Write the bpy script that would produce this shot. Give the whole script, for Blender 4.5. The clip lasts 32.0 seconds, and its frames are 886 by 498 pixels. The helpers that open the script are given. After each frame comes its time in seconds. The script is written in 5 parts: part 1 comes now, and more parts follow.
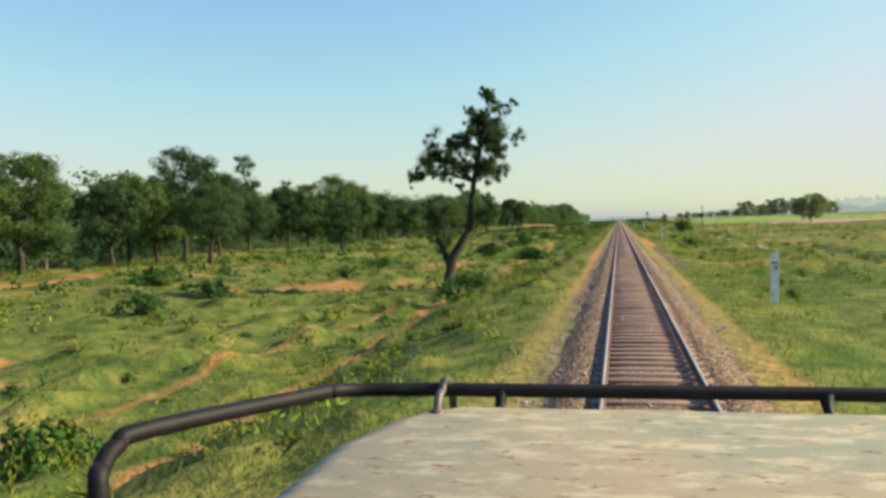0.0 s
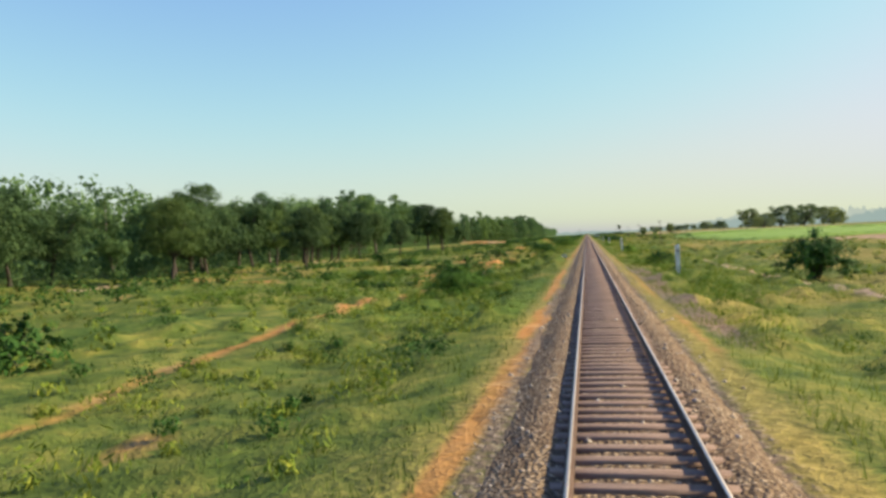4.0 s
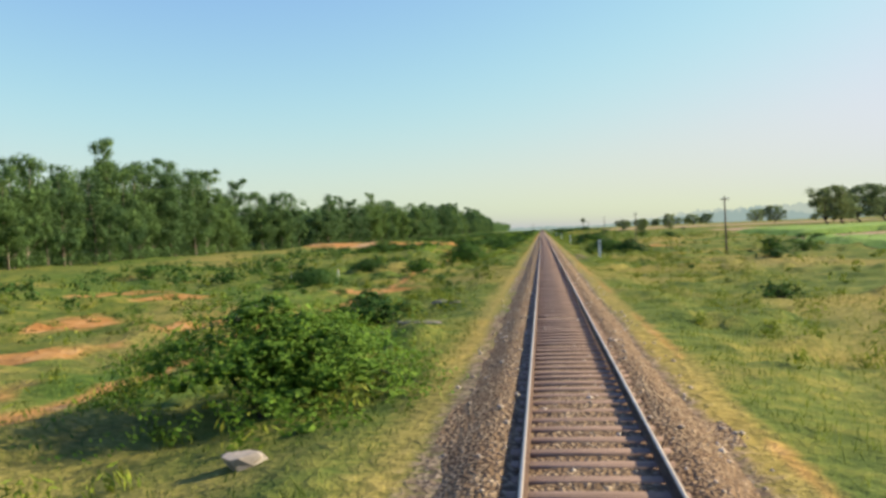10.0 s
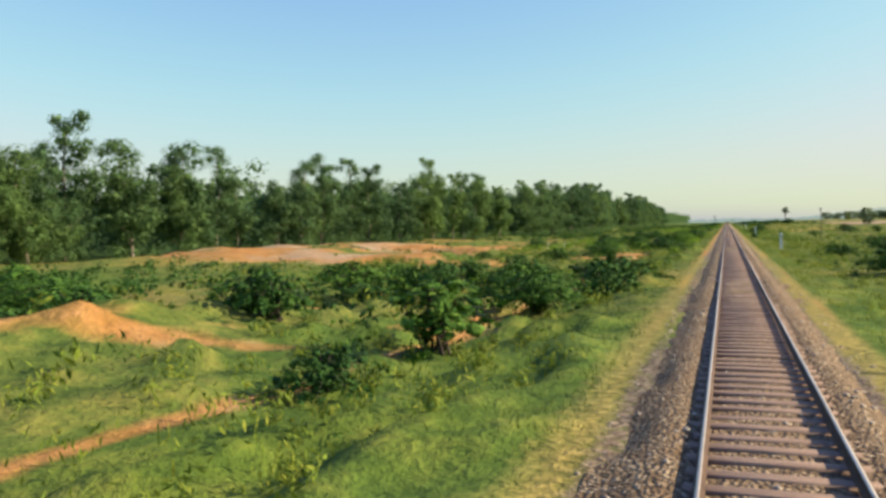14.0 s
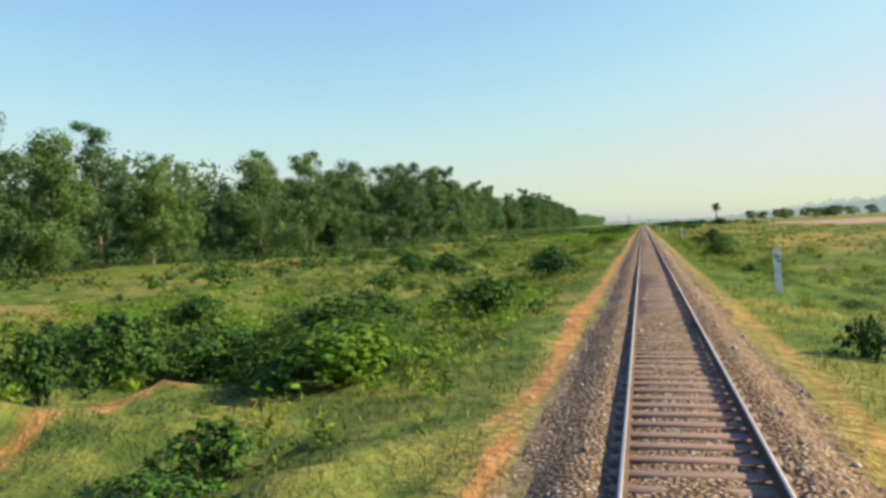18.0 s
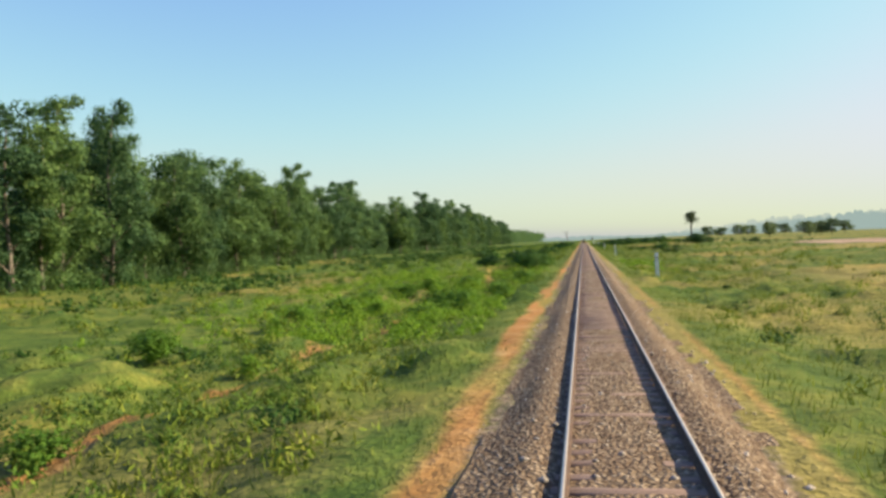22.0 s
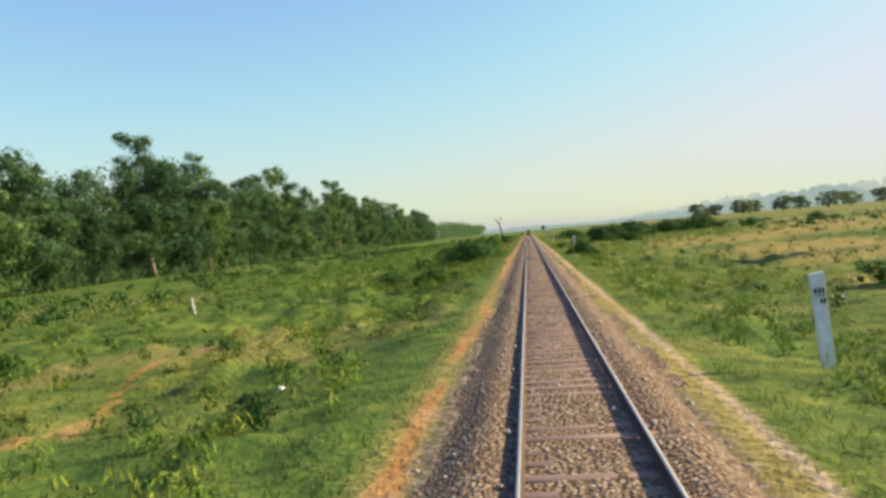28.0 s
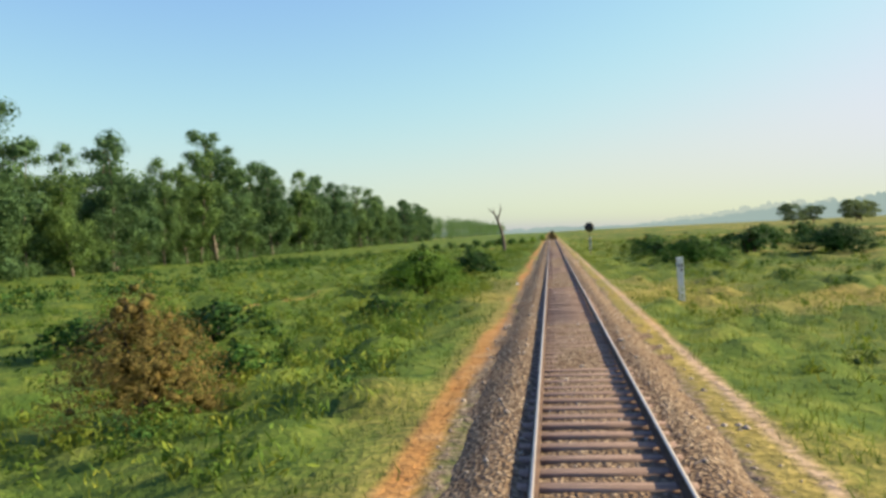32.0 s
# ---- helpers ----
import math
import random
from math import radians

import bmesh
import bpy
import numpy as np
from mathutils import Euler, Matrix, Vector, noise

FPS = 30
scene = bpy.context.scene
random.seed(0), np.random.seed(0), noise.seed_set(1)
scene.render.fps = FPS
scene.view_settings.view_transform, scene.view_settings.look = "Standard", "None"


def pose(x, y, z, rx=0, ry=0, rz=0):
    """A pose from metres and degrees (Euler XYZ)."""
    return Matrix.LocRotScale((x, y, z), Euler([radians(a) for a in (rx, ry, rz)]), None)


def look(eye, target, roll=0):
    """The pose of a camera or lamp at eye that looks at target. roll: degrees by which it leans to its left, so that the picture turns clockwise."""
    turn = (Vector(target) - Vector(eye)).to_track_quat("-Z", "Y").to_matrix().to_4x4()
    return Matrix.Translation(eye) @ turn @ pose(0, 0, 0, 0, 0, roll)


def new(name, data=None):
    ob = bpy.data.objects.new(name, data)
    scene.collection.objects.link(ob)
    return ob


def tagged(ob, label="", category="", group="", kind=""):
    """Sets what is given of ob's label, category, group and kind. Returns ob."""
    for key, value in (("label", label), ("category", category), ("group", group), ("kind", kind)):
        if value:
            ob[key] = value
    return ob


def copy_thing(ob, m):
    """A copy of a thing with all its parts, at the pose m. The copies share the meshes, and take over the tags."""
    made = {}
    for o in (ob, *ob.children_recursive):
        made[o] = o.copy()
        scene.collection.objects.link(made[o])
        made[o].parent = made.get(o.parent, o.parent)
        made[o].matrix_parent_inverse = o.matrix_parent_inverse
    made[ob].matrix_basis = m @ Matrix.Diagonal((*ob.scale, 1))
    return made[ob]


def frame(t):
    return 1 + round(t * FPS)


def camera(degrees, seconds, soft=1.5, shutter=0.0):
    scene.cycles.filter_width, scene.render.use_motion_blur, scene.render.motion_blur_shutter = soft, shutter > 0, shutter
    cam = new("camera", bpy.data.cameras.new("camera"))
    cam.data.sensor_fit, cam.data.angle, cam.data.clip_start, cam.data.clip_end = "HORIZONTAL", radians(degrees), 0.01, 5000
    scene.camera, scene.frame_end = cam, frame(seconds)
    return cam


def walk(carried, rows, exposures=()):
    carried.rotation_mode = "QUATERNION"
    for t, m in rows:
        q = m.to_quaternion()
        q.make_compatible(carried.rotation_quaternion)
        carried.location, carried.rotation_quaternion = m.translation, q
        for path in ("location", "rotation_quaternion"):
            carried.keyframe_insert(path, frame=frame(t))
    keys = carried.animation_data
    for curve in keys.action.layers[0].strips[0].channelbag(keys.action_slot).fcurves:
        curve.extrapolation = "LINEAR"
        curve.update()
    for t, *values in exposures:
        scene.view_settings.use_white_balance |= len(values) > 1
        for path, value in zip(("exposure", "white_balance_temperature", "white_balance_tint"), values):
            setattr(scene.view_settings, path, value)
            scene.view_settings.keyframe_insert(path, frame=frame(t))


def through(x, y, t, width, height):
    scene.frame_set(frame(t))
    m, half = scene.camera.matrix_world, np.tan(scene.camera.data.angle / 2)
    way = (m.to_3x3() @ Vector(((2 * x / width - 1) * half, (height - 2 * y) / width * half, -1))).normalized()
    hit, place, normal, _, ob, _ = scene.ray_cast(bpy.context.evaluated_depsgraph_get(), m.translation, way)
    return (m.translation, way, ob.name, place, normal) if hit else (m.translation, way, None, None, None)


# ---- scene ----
LENS, SPEED, EYE_X, EYE_Z = 59.0, 36.2, -0.53, 3.35
cam = camera(LENS, 32.0, soft=3.2)


def cab_view(t, yaw, pitch, roll):
    """The view out of the cab t seconds down the straight line: turned to the left, up, and clockwise by those degrees."""
    y, p = radians(yaw), radians(pitch)
    eye = Vector((EYE_X, SPEED * t, EYE_Z))
    way = Vector((-math.sin(y) * math.cos(p), math.cos(y) * math.cos(p), math.sin(p)))
    return look(eye, eye + way, roll)


# seconds, yaw, pitch, roll
TURNS = [
    (0.0, 12.71, -1.77, -1.88), (0.5, 11.72, -0.85, -1.30), (1.0, 10.80, -0.72, -0.76), (1.5, 9.95, -1.07, -0.48),
    (2.0, 9.97, -1.44, -1.00), (2.5, 9.89, -1.53, -1.16), (4.5, 10.38, -0.47, -2.84), (5.0, 9.82, -0.45, -2.68),
    (5.5, 9.00, -1.39, -2.18), (6.0, 8.28, -1.47, -2.44), (6.5, 7.43, -0.92, -1.84), (7.0, 6.40, -0.83, -1.46),
    (7.5, 5.92, -0.84, -1.88), (8.0, 6.36, -0.42, -2.14), (8.5, 6.71, 0.02, -1.96), (9.0, 7.09, -0.28, -2.04),
    (9.5, 7.37, -0.97, -2.44), (10.0, 7.25, -1.19, -2.32), (10.5, 7.23, -1.23, -1.38), (11.0, 7.06, -1.15, -1.10),
    (11.5, 7.23, -1.06, -1.74), (12.0, 6.74, -0.95, -1.80), (12.5, 5.80, -0.81, -1.76), (13.0, 6.05, -1.45, -1.56),
    (13.5, 13.09, -1.65, -1.80), (15.5, 26.10, -1.01, -0.22), (16.0, 25.60, -1.36, -0.18), (16.5, 22.76, -0.95, -0.80),
    (17.0, 18.23, -0.18, -1.84), (17.5, 16.63, -0.35, -2.56), (18.0, 14.36, -1.34, -2.52), (18.5, 11.15, -1.79, -1.60),
    (19.0, 9.45, -1.16, -2.74), (19.5, 9.30, -0.34, -3.26), (20.0, 9.85, 0.52, -2.78), (20.5, 10.16, 0.80, -2.84),
    (21.0, 9.55, 0.99, -2.44), (21.5, 9.86, 0.43, -2.70), (22.0, 10.17, -0.36, -2.16), (22.5, 10.20, -1.14, -2.42),
    (23.0, 9.56, -1.44, -2.26), (23.5, 8.74, -1.61, -1.38), (24.0, 9.00, -1.24, -2.34), (24.5, 9.50, -0.45, -2.78),
    (25.0, 8.80, -0.60, -2.02), (25.5, 6.33, -1.11, -1.52), (27.5, 5.91, -1.03, -4.50), (28.0, 6.24, -0.92, -4.82),
    (28.5, 6.20, -0.02, -4.40), (29.0, 6.05, -0.33, -3.88), (29.5, 6.57, -1.20, -4.30), (30.0, 7.38, -1.14, -4.32),
    (30.5, 7.24, -0.40, -4.06), (31.0, 6.40, -0.20, -2.98), (31.5, 6.86, -0.34, -3.40), (32.0, 7.86, -0.98, -2.80)]
walk(cam, [(t, cab_view(t, *turn)) for t, *turn in TURNS], [(0.0, 1.06, 7150.0, 9.0), (13.5, 1.06, 7150.0, 9.0), (16.0, 1.12, 6900.0, 8.0), (17.2, 1.12, 6900.0, 8.0), (19.0, 1.11, 7150.0, 9.0), (32.0, 1.11, 7150.0, 9.0)])

# ---- light ----
SUN_AZ, SUN_EL = radians(16), radians(27)        # the sun stands to the right, a little ahead
sun_way = Vector((math.cos(SUN_AZ) * math.cos(SUN_EL), math.sin(SUN_AZ) * math.cos(SUN_EL), math.sin(SUN_EL)))
world = bpy.data.worlds.new("sky")
scene.world = world
world.use_nodes = True
wn = world.node_tree
sky = wn.nodes.new("ShaderNodeTexSky")
sky.sky_type, sky.sun_disc = "NISHITA", False
sky.sun_elevation, sky.sun_rotation = SUN_EL, radians(90) - SUN_AZ
sky.air_density, sky.dust_density, sky.ozone_density, sky.altitude = 1.2, 1.0, 2.4, 150
wn.nodes["Background"].inputs["Strength"].default_value = 0.087


def sky_math(operation, a, b, c=None):
    n = wn.nodes.new("ShaderNodeMath")
    n.operation = operation
    for value, socket in zip((a, b, c), n.inputs):
        if isinstance(value, (int, float)):
            socket.default_value = value
        elif value is not None:
            wn.links.new(value, socket)
    return n.outputs[0]


# dusty morning air: no part of the sky rises much above the rest, and the horizon pales to grey instead of yellow
split, merge = wn.nodes.new("ShaderNodeSeparateColor"), wn.nodes.new("ShaderNodeCombineColor")
wn.links.new(sky.outputs[0], split.inputs[0])
red = sky_math("SMOOTH_MIN", sky_math("MULTIPLY", split.outputs[0], 0.92), 3.85, 1.6)
green = sky_math("SMOOTH_MIN", sky_math("MULTIPLY", split.outputs[1], 1.12), 4.3, 1.5)
blue = sky_math("ADD", sky_math("MULTIPLY", sky_math("MINIMUM", split.outputs[2], 6.5), 0.46), sky_math("MULTIPLY_ADD", red, -0.46, 3.85))
for k, value in enumerate((red, green, blue)):
    wn.links.new(value, merge.inputs[k])
wn.links.new(merge.outputs[0], wn.nodes["Background"].inputs["Color"])
lamp = bpy.data.lights.new("sun", "SUN")
lamp.energy, lamp.angle, lamp.color = 4.9, radians(2.0), (1.0, 0.89, 0.7)
sun = new("sun", lamp)
sun.matrix_basis = look(sun_way * 300, (0, 0, 0))

# ---- materials ----


def material(name, rough=0.8, metal=0.0):
    m = bpy.data.materials.new(name)
    m.use_nodes = True
    b = m.node_tree.nodes["Principled BSDF"]
    b.inputs["Roughness"].default_value, b.inputs["Metallic"].default_value = rough, metal
    b.inputs["Specular IOR Level"].default_value = 0.3
    return m, m.node_tree, b


def node(nt, kind, **values):
    n = nt.nodes.new(kind)
    for key, value in values.items():
        n.inputs[key.replace("_", " ")].default_value = value
    return n


def ramp(nt, source, *stops):
    """A colour ramp over source: (place, (r, g, b)) stops."""
    r = nt.nodes.new("ShaderNodeValToRGB")
    e = r.color_ramp.elements
    while len(e) < len(stops):
        e.new(0.5)
    for el, (at, c) in zip(e, stops):
        el.position, el.color = at, (*c, 1)
    nt.links.new(source, r.inputs[0])
    return r.outputs[0]


def mixed(nt, fac, a, b, mode="MIX"):
    n = nt.nodes.new("ShaderNodeMix")
    n.data_type, n.blend_type = "RGBA", mode
    for value, socket in ((fac, n.inputs[0]), (a, n.inputs[6]), (b, n.inputs[7])):
        if isinstance(value, (int, float)):
            socket.default_value = value
        elif isinstance(value, tuple):
            socket.default_value = (*value, 1)
        else:
            nt.links.new(value, socket)
    return n.outputs[2]


def noise_of(nt, scale, detail=4.0, rough=0.55, stretch=None):
    co = nt.nodes.new("ShaderNodeNewGeometry").outputs["Position"]
    if stretch:
        mp = nt.nodes.new("ShaderNodeMapping")
        mp.inputs["Scale"].default_value = stretch
        nt.links.new(co, mp.inputs[0])
        co = mp.outputs[0]
    n = node(nt, "ShaderNodeTexNoise", Scale=scale, Detail=detail, Roughness=rough)
    nt.links.new(co, n.inputs["Vector"])
    return n.outputs["Fac"]


def bumped(nt, b, height, strength, distance):
    n = node(nt, "ShaderNodeBump", Strength=strength, Distance=distance)
    nt.links.new(height, n.inputs["Height"])
    nt.links.new(n.outputs[0], b.inputs["Normal"])


def foliage(name, dark, mid, light, through=0.35, grain_size=4.0):
    """Leaves: colours vary from plant to plant and from leaf to leaf, and some light passes through."""
    m, nt, b = material(name, 0.75)
    b.inputs["Specular IOR Level"].default_value = 0.15
    isl = nt.nodes.new("ShaderNodeNewGeometry").outputs["Random Per Island"]
    obj = nt.nodes.new("ShaderNodeObjectInfo").outputs["Random"]
    near_mid = lambda c: tuple(0.55 * q + 0.45 * k for q, k in zip(c, mid))
    leaf = ramp(nt, isl, (0.0, near_mid(dark)), (0.5, mid), (1.0, near_mid(light)))
    plant = ramp(nt, obj, (0.0, (0.62, 0.7, 0.74)), (0.5, (1.0, 1.0, 1.0)), (1.0, (1.4, 1.26, 0.9)))
    col = mixed(nt, 1.0, leaf, plant, "MULTIPLY")
    grain = noise_of(nt, grain_size, 4, 0.65)
    col = mixed(nt, 0.8, col, ramp(nt, grain, (0.32, (0.5, 0.52, 0.55)), (0.68, (1.4, 1.35, 1.2))), "MULTIPLY")
    nt.links.new(col, b.inputs["Base Color"])
    bumped(nt, b, grain, 1.0, 0.6 / grain_size)
    tr = nt.nodes.new("ShaderNodeBsdfTranslucent")
    nt.links.new(col, tr.inputs[0])
    mx = node(nt, "ShaderNodeMixShader", Fac=through)
    nt.links.new(b.outputs[0], mx.inputs[1])
    nt.links.new(tr.outputs[0], mx.inputs[2])
    nt.links.new(mx.outputs[0], nt.nodes["Material Output"].inputs[0])
    return m


def plain(name, a, b_col, scale, rough=0.8, metal=0.0, bump=0.3, dist=0.01, stretch=None):
    """A surface of two tones broken by grain at two sizes."""
    m, nt, b = material(name, rough, metal)
    big, fine = noise_of(nt, scale, 5, 0.6, stretch), noise_of(nt, scale * 9, 3, 0.6, stretch)
    col = mixed(nt, ramp(nt, big, (0.35, (0, 0, 0)), (0.65, (1, 1, 1))), a, b_col)
    col = mixed(nt, 0.5, col, ramp(nt, fine, (0.3, (0.55, 0.55, 0.55)), (0.7, (1.3, 1.3, 1.3))), "MULTIPLY")
    nt.links.new(col, b.inputs["Base Color"])
    bumped(nt, b, fine, bump, dist)
    return m


LEAF_EUC = foliage("eucalyptus_leaves", (0.046, 0.102, 0.048), (0.088, 0.168, 0.068), (0.15, 0.238, 0.086), 0.42, 0.55)
# field tree leaves: base colour lightened to stand in for haze
LEAF_HAZED = foliage("hazed_field_tree_leaves", (0.07, 0.11, 0.06), (0.11, 0.16, 0.08), (0.16, 0.21, 0.1), 0.5, 1.4)
LEAF_BROAD = foliage("broad_tree_leaves", (0.03, 0.068, 0.03), (0.062, 0.115, 0.042), (0.11, 0.17, 0.058), 0.35, 0.55)
LEAF_ACACIA = foliage("acacia_leaves", (0.03, 0.062, 0.028), (0.056, 0.102, 0.04), (0.095, 0.15, 0.058), 0.32, 1.6)
LEAF_SHRUB = foliage("shrub_leaves", (0.012, 0.045, 0.01), (0.038, 0.105, 0.018), (0.1, 0.19, 0.036), 0.14, 1.8)
LEAF_RANK = foliage("rank_growth_blades", (0.034, 0.088, 0.016), (0.084, 0.158, 0.028), (0.17, 0.22, 0.046), 0.3, 1.1)
LEAF_FEATHER = foliage("feathery_leaves", (0.03, 0.085, 0.015), (0.075, 0.165, 0.026), (0.15, 0.26, 0.05), 0.35, 1.8)
LEAF_BRIGHT = foliage("weed_leaves", (0.06, 0.15, 0.018), (0.125, 0.25, 0.028), (0.2, 0.32, 0.05), 0.35, 1.4)
LEAF_DRY = foliage("dry_shrub_leaves", (0.07, 0.085, 0.03), (0.14, 0.118, 0.048), (0.215, 0.165, 0.075))
SPOIL = plain("dark_spoil", (0.1, 0.075, 0.055), (0.22, 0.16, 0.11), 2.5, 0.95, bump=1.0, dist=0.08)
LEAF_PALM = foliage("palm_leaves", (0.025, 0.045, 0.02), (0.05, 0.08, 0.03), (0.09, 0.12, 0.05), 0.2)
GRASS = foliage("grass_blades", (0.058, 0.108, 0.02), (0.125, 0.178, 0.034), (0.21, 0.225, 0.055), 0.38, 0.9)
TUSSOCK = foliage("tussock_blades", (0.06, 0.1, 0.024), (0.115, 0.16, 0.035), (0.18, 0.19, 0.05), 0.3, 1.6)
BARK = plain("bark", (0.028, 0.023, 0.018), (0.065, 0.052, 0.04), 3.0, 0.9, bump=0.8, dist=0.03, stretch=(1, 1, 0.25))
BARK_PALE = plain("pale_bark", (0.24, 0.2, 0.16), (0.13, 0.1, 0.075), 1.2, 0.8, bump=0.5, dist=0.02, stretch=(1, 1, 0.3))
RUST = plain("rusty_rail_steel", (0.06, 0.036, 0.026), (0.115, 0.068, 0.045), 4.0, 0.85, 0.2)
STEEL = plain("polished_rail_steel", (0.66, 0.57, 0.5), (0.5, 0.42, 0.36), 3.0, 0.5, 1.0, 0.05, 0.002, (4, 0.1, 1))
SLEEPER = plain("weathered_sleeper", (0.3, 0.2, 0.145), (0.19, 0.12, 0.085), 2.2, 0.9, bump=0.6, dist=0.012, stretch=(0.3, 3, 3))
WHITEWASH = plain("whitewashed_concrete", (0.82, 0.81, 0.78), (0.62, 0.61, 0.57), 3.0, 0.9, bump=0.3)
BLACK_PAINT = plain("black_paint", (0.02, 0.02, 0.02), (0.04, 0.038, 0.035), 5.0, 0.6)
POLE_WOOD = plain("pole_wood", (0.07, 0.055, 0.045), (0.13, 0.105, 0.085), 2.0, 0.9, bump=0.6, stretch=(3, 3, 0.3))
DEAD_WOOD = plain("dead_wood", (0.085, 0.065, 0.052), (0.15, 0.12, 0.1), 2.0, 0.9, bump=0.6, stretch=(2, 2, 0.4))
CROP = plain("standing_crop", (0.13, 0.24, 0.03), (0.2, 0.3, 0.05), 0.35, 0.9, bump=1.0, dist=0.15)
HUMMOCK = foliage("grass_hummocks", (0.05, 0.1, 0.02), (0.112, 0.17, 0.032), (0.21, 0.225, 0.05), 0.3, 1.2)
CONCRETE = plain("old_concrete", (0.34, 0.3, 0.255), (0.2, 0.175, 0.15), 2.0, 0.9, bump=0.5)
LITTER = plain("litter_plastic", (0.78, 0.78, 0.76), (0.6, 0.62, 0.62), 6.0, 0.5)
HAND_RAIL = plain("black_handrail_paint", (0.006, 0.006, 0.006), (0.014, 0.012, 0.011), 9.0, 0.6, bump=0.2, dist=0.002)
HAND_RAIL.node_tree.nodes["Principled BSDF"].inputs["Specular IOR Level"].default_value = 0.2
BRACKET = plain("worn_bracket_steel", (0.025, 0.022, 0.022), (0.14, 0.12, 0.105), 14.0, 0.5, 0.3, 0.2, 0.002)


def hood_paint():
    """Sun-bleached paint, grey-green worn through to sandy undercoat in streaks and chips."""
    m, nt, b = material("worn_hood_paint", 0.85)
    b.inputs["Specular IOR Level"].default_value = 0.1
    big = noise_of(nt, 1.4, 5, 0.6)
    streak = noise_of(nt, 9.0, 8, 0.75, (0.7, 1.6, 1))
    chips = noise_of(nt, 24.0, 5, 0.65, (0.6, 1.3, 1))
    col = mixed(nt, ramp(nt, big, (0.38, (0, 0, 0)), (0.62, (1, 1, 1))), (0.24, 0.25, 0.172), (0.34, 0.27, 0.168))
    col = mixed(nt, ramp(nt, streak, (0.5, (0, 0, 0)), (0.58, (1, 1, 1))), col, (0.42, 0.365, 0.235))
    col = mixed(nt, ramp(nt, chips, (0.6, (0, 0, 0)), (0.66, (1, 1, 1))), col, (0.17, 0.1, 0.065))
    nt.links.new(col, b.inputs["Base Color"])
    bumped(nt, b, streak, 0.25, 0.004)
    return m


def ground_cover():
    """Short grass with dry patches; soil shows where the ground's own soil value says so, ragged at its edges."""
    m, nt, b = material("ground_cover", 0.95)
    b.inputs["Specular IOR Level"].default_value = 0.08
    at = nt.nodes.new("ShaderNodeAttribute")
    at.attribute_name = "soil"
    dry = nt.nodes.new("ShaderNodeAttribute")
    dry.attribute_name = "dry"
    n1, n2, n3 = noise_of(nt, 0.09, 5, 0.6), noise_of(nt, 0.7, 5, 0.62), noise_of(nt, 4.5, 4, 0.65)
    n4 = noise_of(nt, 22.0, 3, 0.6)
    green = ramp(nt, n2, (0.3, (0.036, 0.066, 0.015)), (0.48, (0.092, 0.126, 0.027)), (0.68, (0.2, 0.196, 0.046)))
    straw = ramp(nt, n3, (0.3, (0.165, 0.14, 0.038)), (0.7, (0.31, 0.25, 0.08)))
    earth = ramp(nt, n2, (0.3, (0.3, 0.135, 0.042)), (0.55, (0.37, 0.195, 0.07)), (0.75, (0.45, 0.29, 0.15)))

    def edge(value, with_noise, spread, low, high):
        a = nt.nodes.new("ShaderNodeMath")
        a.operation = "MULTIPLY_ADD"
        nt.links.new(with_noise, a.inputs[0])
        a.inputs[1].default_value = spread
        nt.links.new(value, a.inputs[2])
        return ramp(nt, a.outputs[0], (low, (0, 0, 0)), (high, (1, 1, 1)))

    lush = nt.nodes.new("ShaderNodeAttribute")
    lush.attribute_name = "lush"
    deep = ramp(nt, n2, (0.3, (0.03, 0.066, 0.014)), (0.5, (0.08, 0.128, 0.023)), (0.7, (0.155, 0.188, 0.038)))
    green = mixed(nt, edge(lush.outputs["Fac"], n3, 0.6, 0.4, 1.1), green, deep)
    col = mixed(nt, edge(dry.outputs["Fac"], n3, 0.5, 0.45, 0.95), green, straw)
    col = mixed(nt, edge(at.outputs["Fac"], n2, 0.6, 0.62, 0.95), col, earth)
    spill = nt.nodes.new("ShaderNodeAttribute")
    spill.attribute_name = "gravel"
    cells = node(nt, "ShaderNodeTexVoronoi", Scale=11.0)
    nt.links.new(nt.nodes.new("ShaderNodeNewGeometry").outputs["Position"], cells.inputs["Vector"])
    stones = ramp(nt, cells.outputs["Color"], (0.0, (0.07, 0.052, 0.04)), (0.55, (0.15, 0.112, 0.083)), (1.0, (0.34, 0.27, 0.2)))
    trod = nt.nodes.new("ShaderNodeAttribute")
    trod.attribute_name = "path"
    dust = ramp(nt, n3, (0.3, (0.3, 0.21, 0.135)), (0.7, (0.43, 0.325, 0.225)))
    col = mixed(nt, edge(trod.outputs["Fac"], n3, 0.5, 0.6, 0.9), col, dust)
    col = mixed(nt, edge(spill.outputs["Fac"], n3, 0.9, 0.7, 1.0), col, stones)
    col = mixed(nt, 0.4, col, ramp(nt, n3, (0.3, (0.5, 0.52, 0.5)), (0.7, (1.35, 1.3, 1.25))), "MULTIPLY")
    col = mixed(nt, 0.25, col, ramp(nt, n4, (0.3, (0.5, 0.5, 0.5)), (0.7, (1.4, 1.4, 1.4))), "MULTIPLY")
    col = mixed(nt, 0.5, col, ramp(nt, n1, (0.33, (0.62, 0.76, 0.72)), (0.5, (1.0, 1.0, 1.0)), (0.67, (1.45, 1.2, 0.95))), "MULTIPLY")
    nt.links.new(col, b.inputs["Base Color"])
    both = nt.nodes.new("ShaderNodeMath")
    both.operation = "MULTIPLY_ADD"
    nt.links.new(n2, both.inputs[0])
    both.inputs[1].default_value = 2.2
    nt.links.new(n3, both.inputs[2])
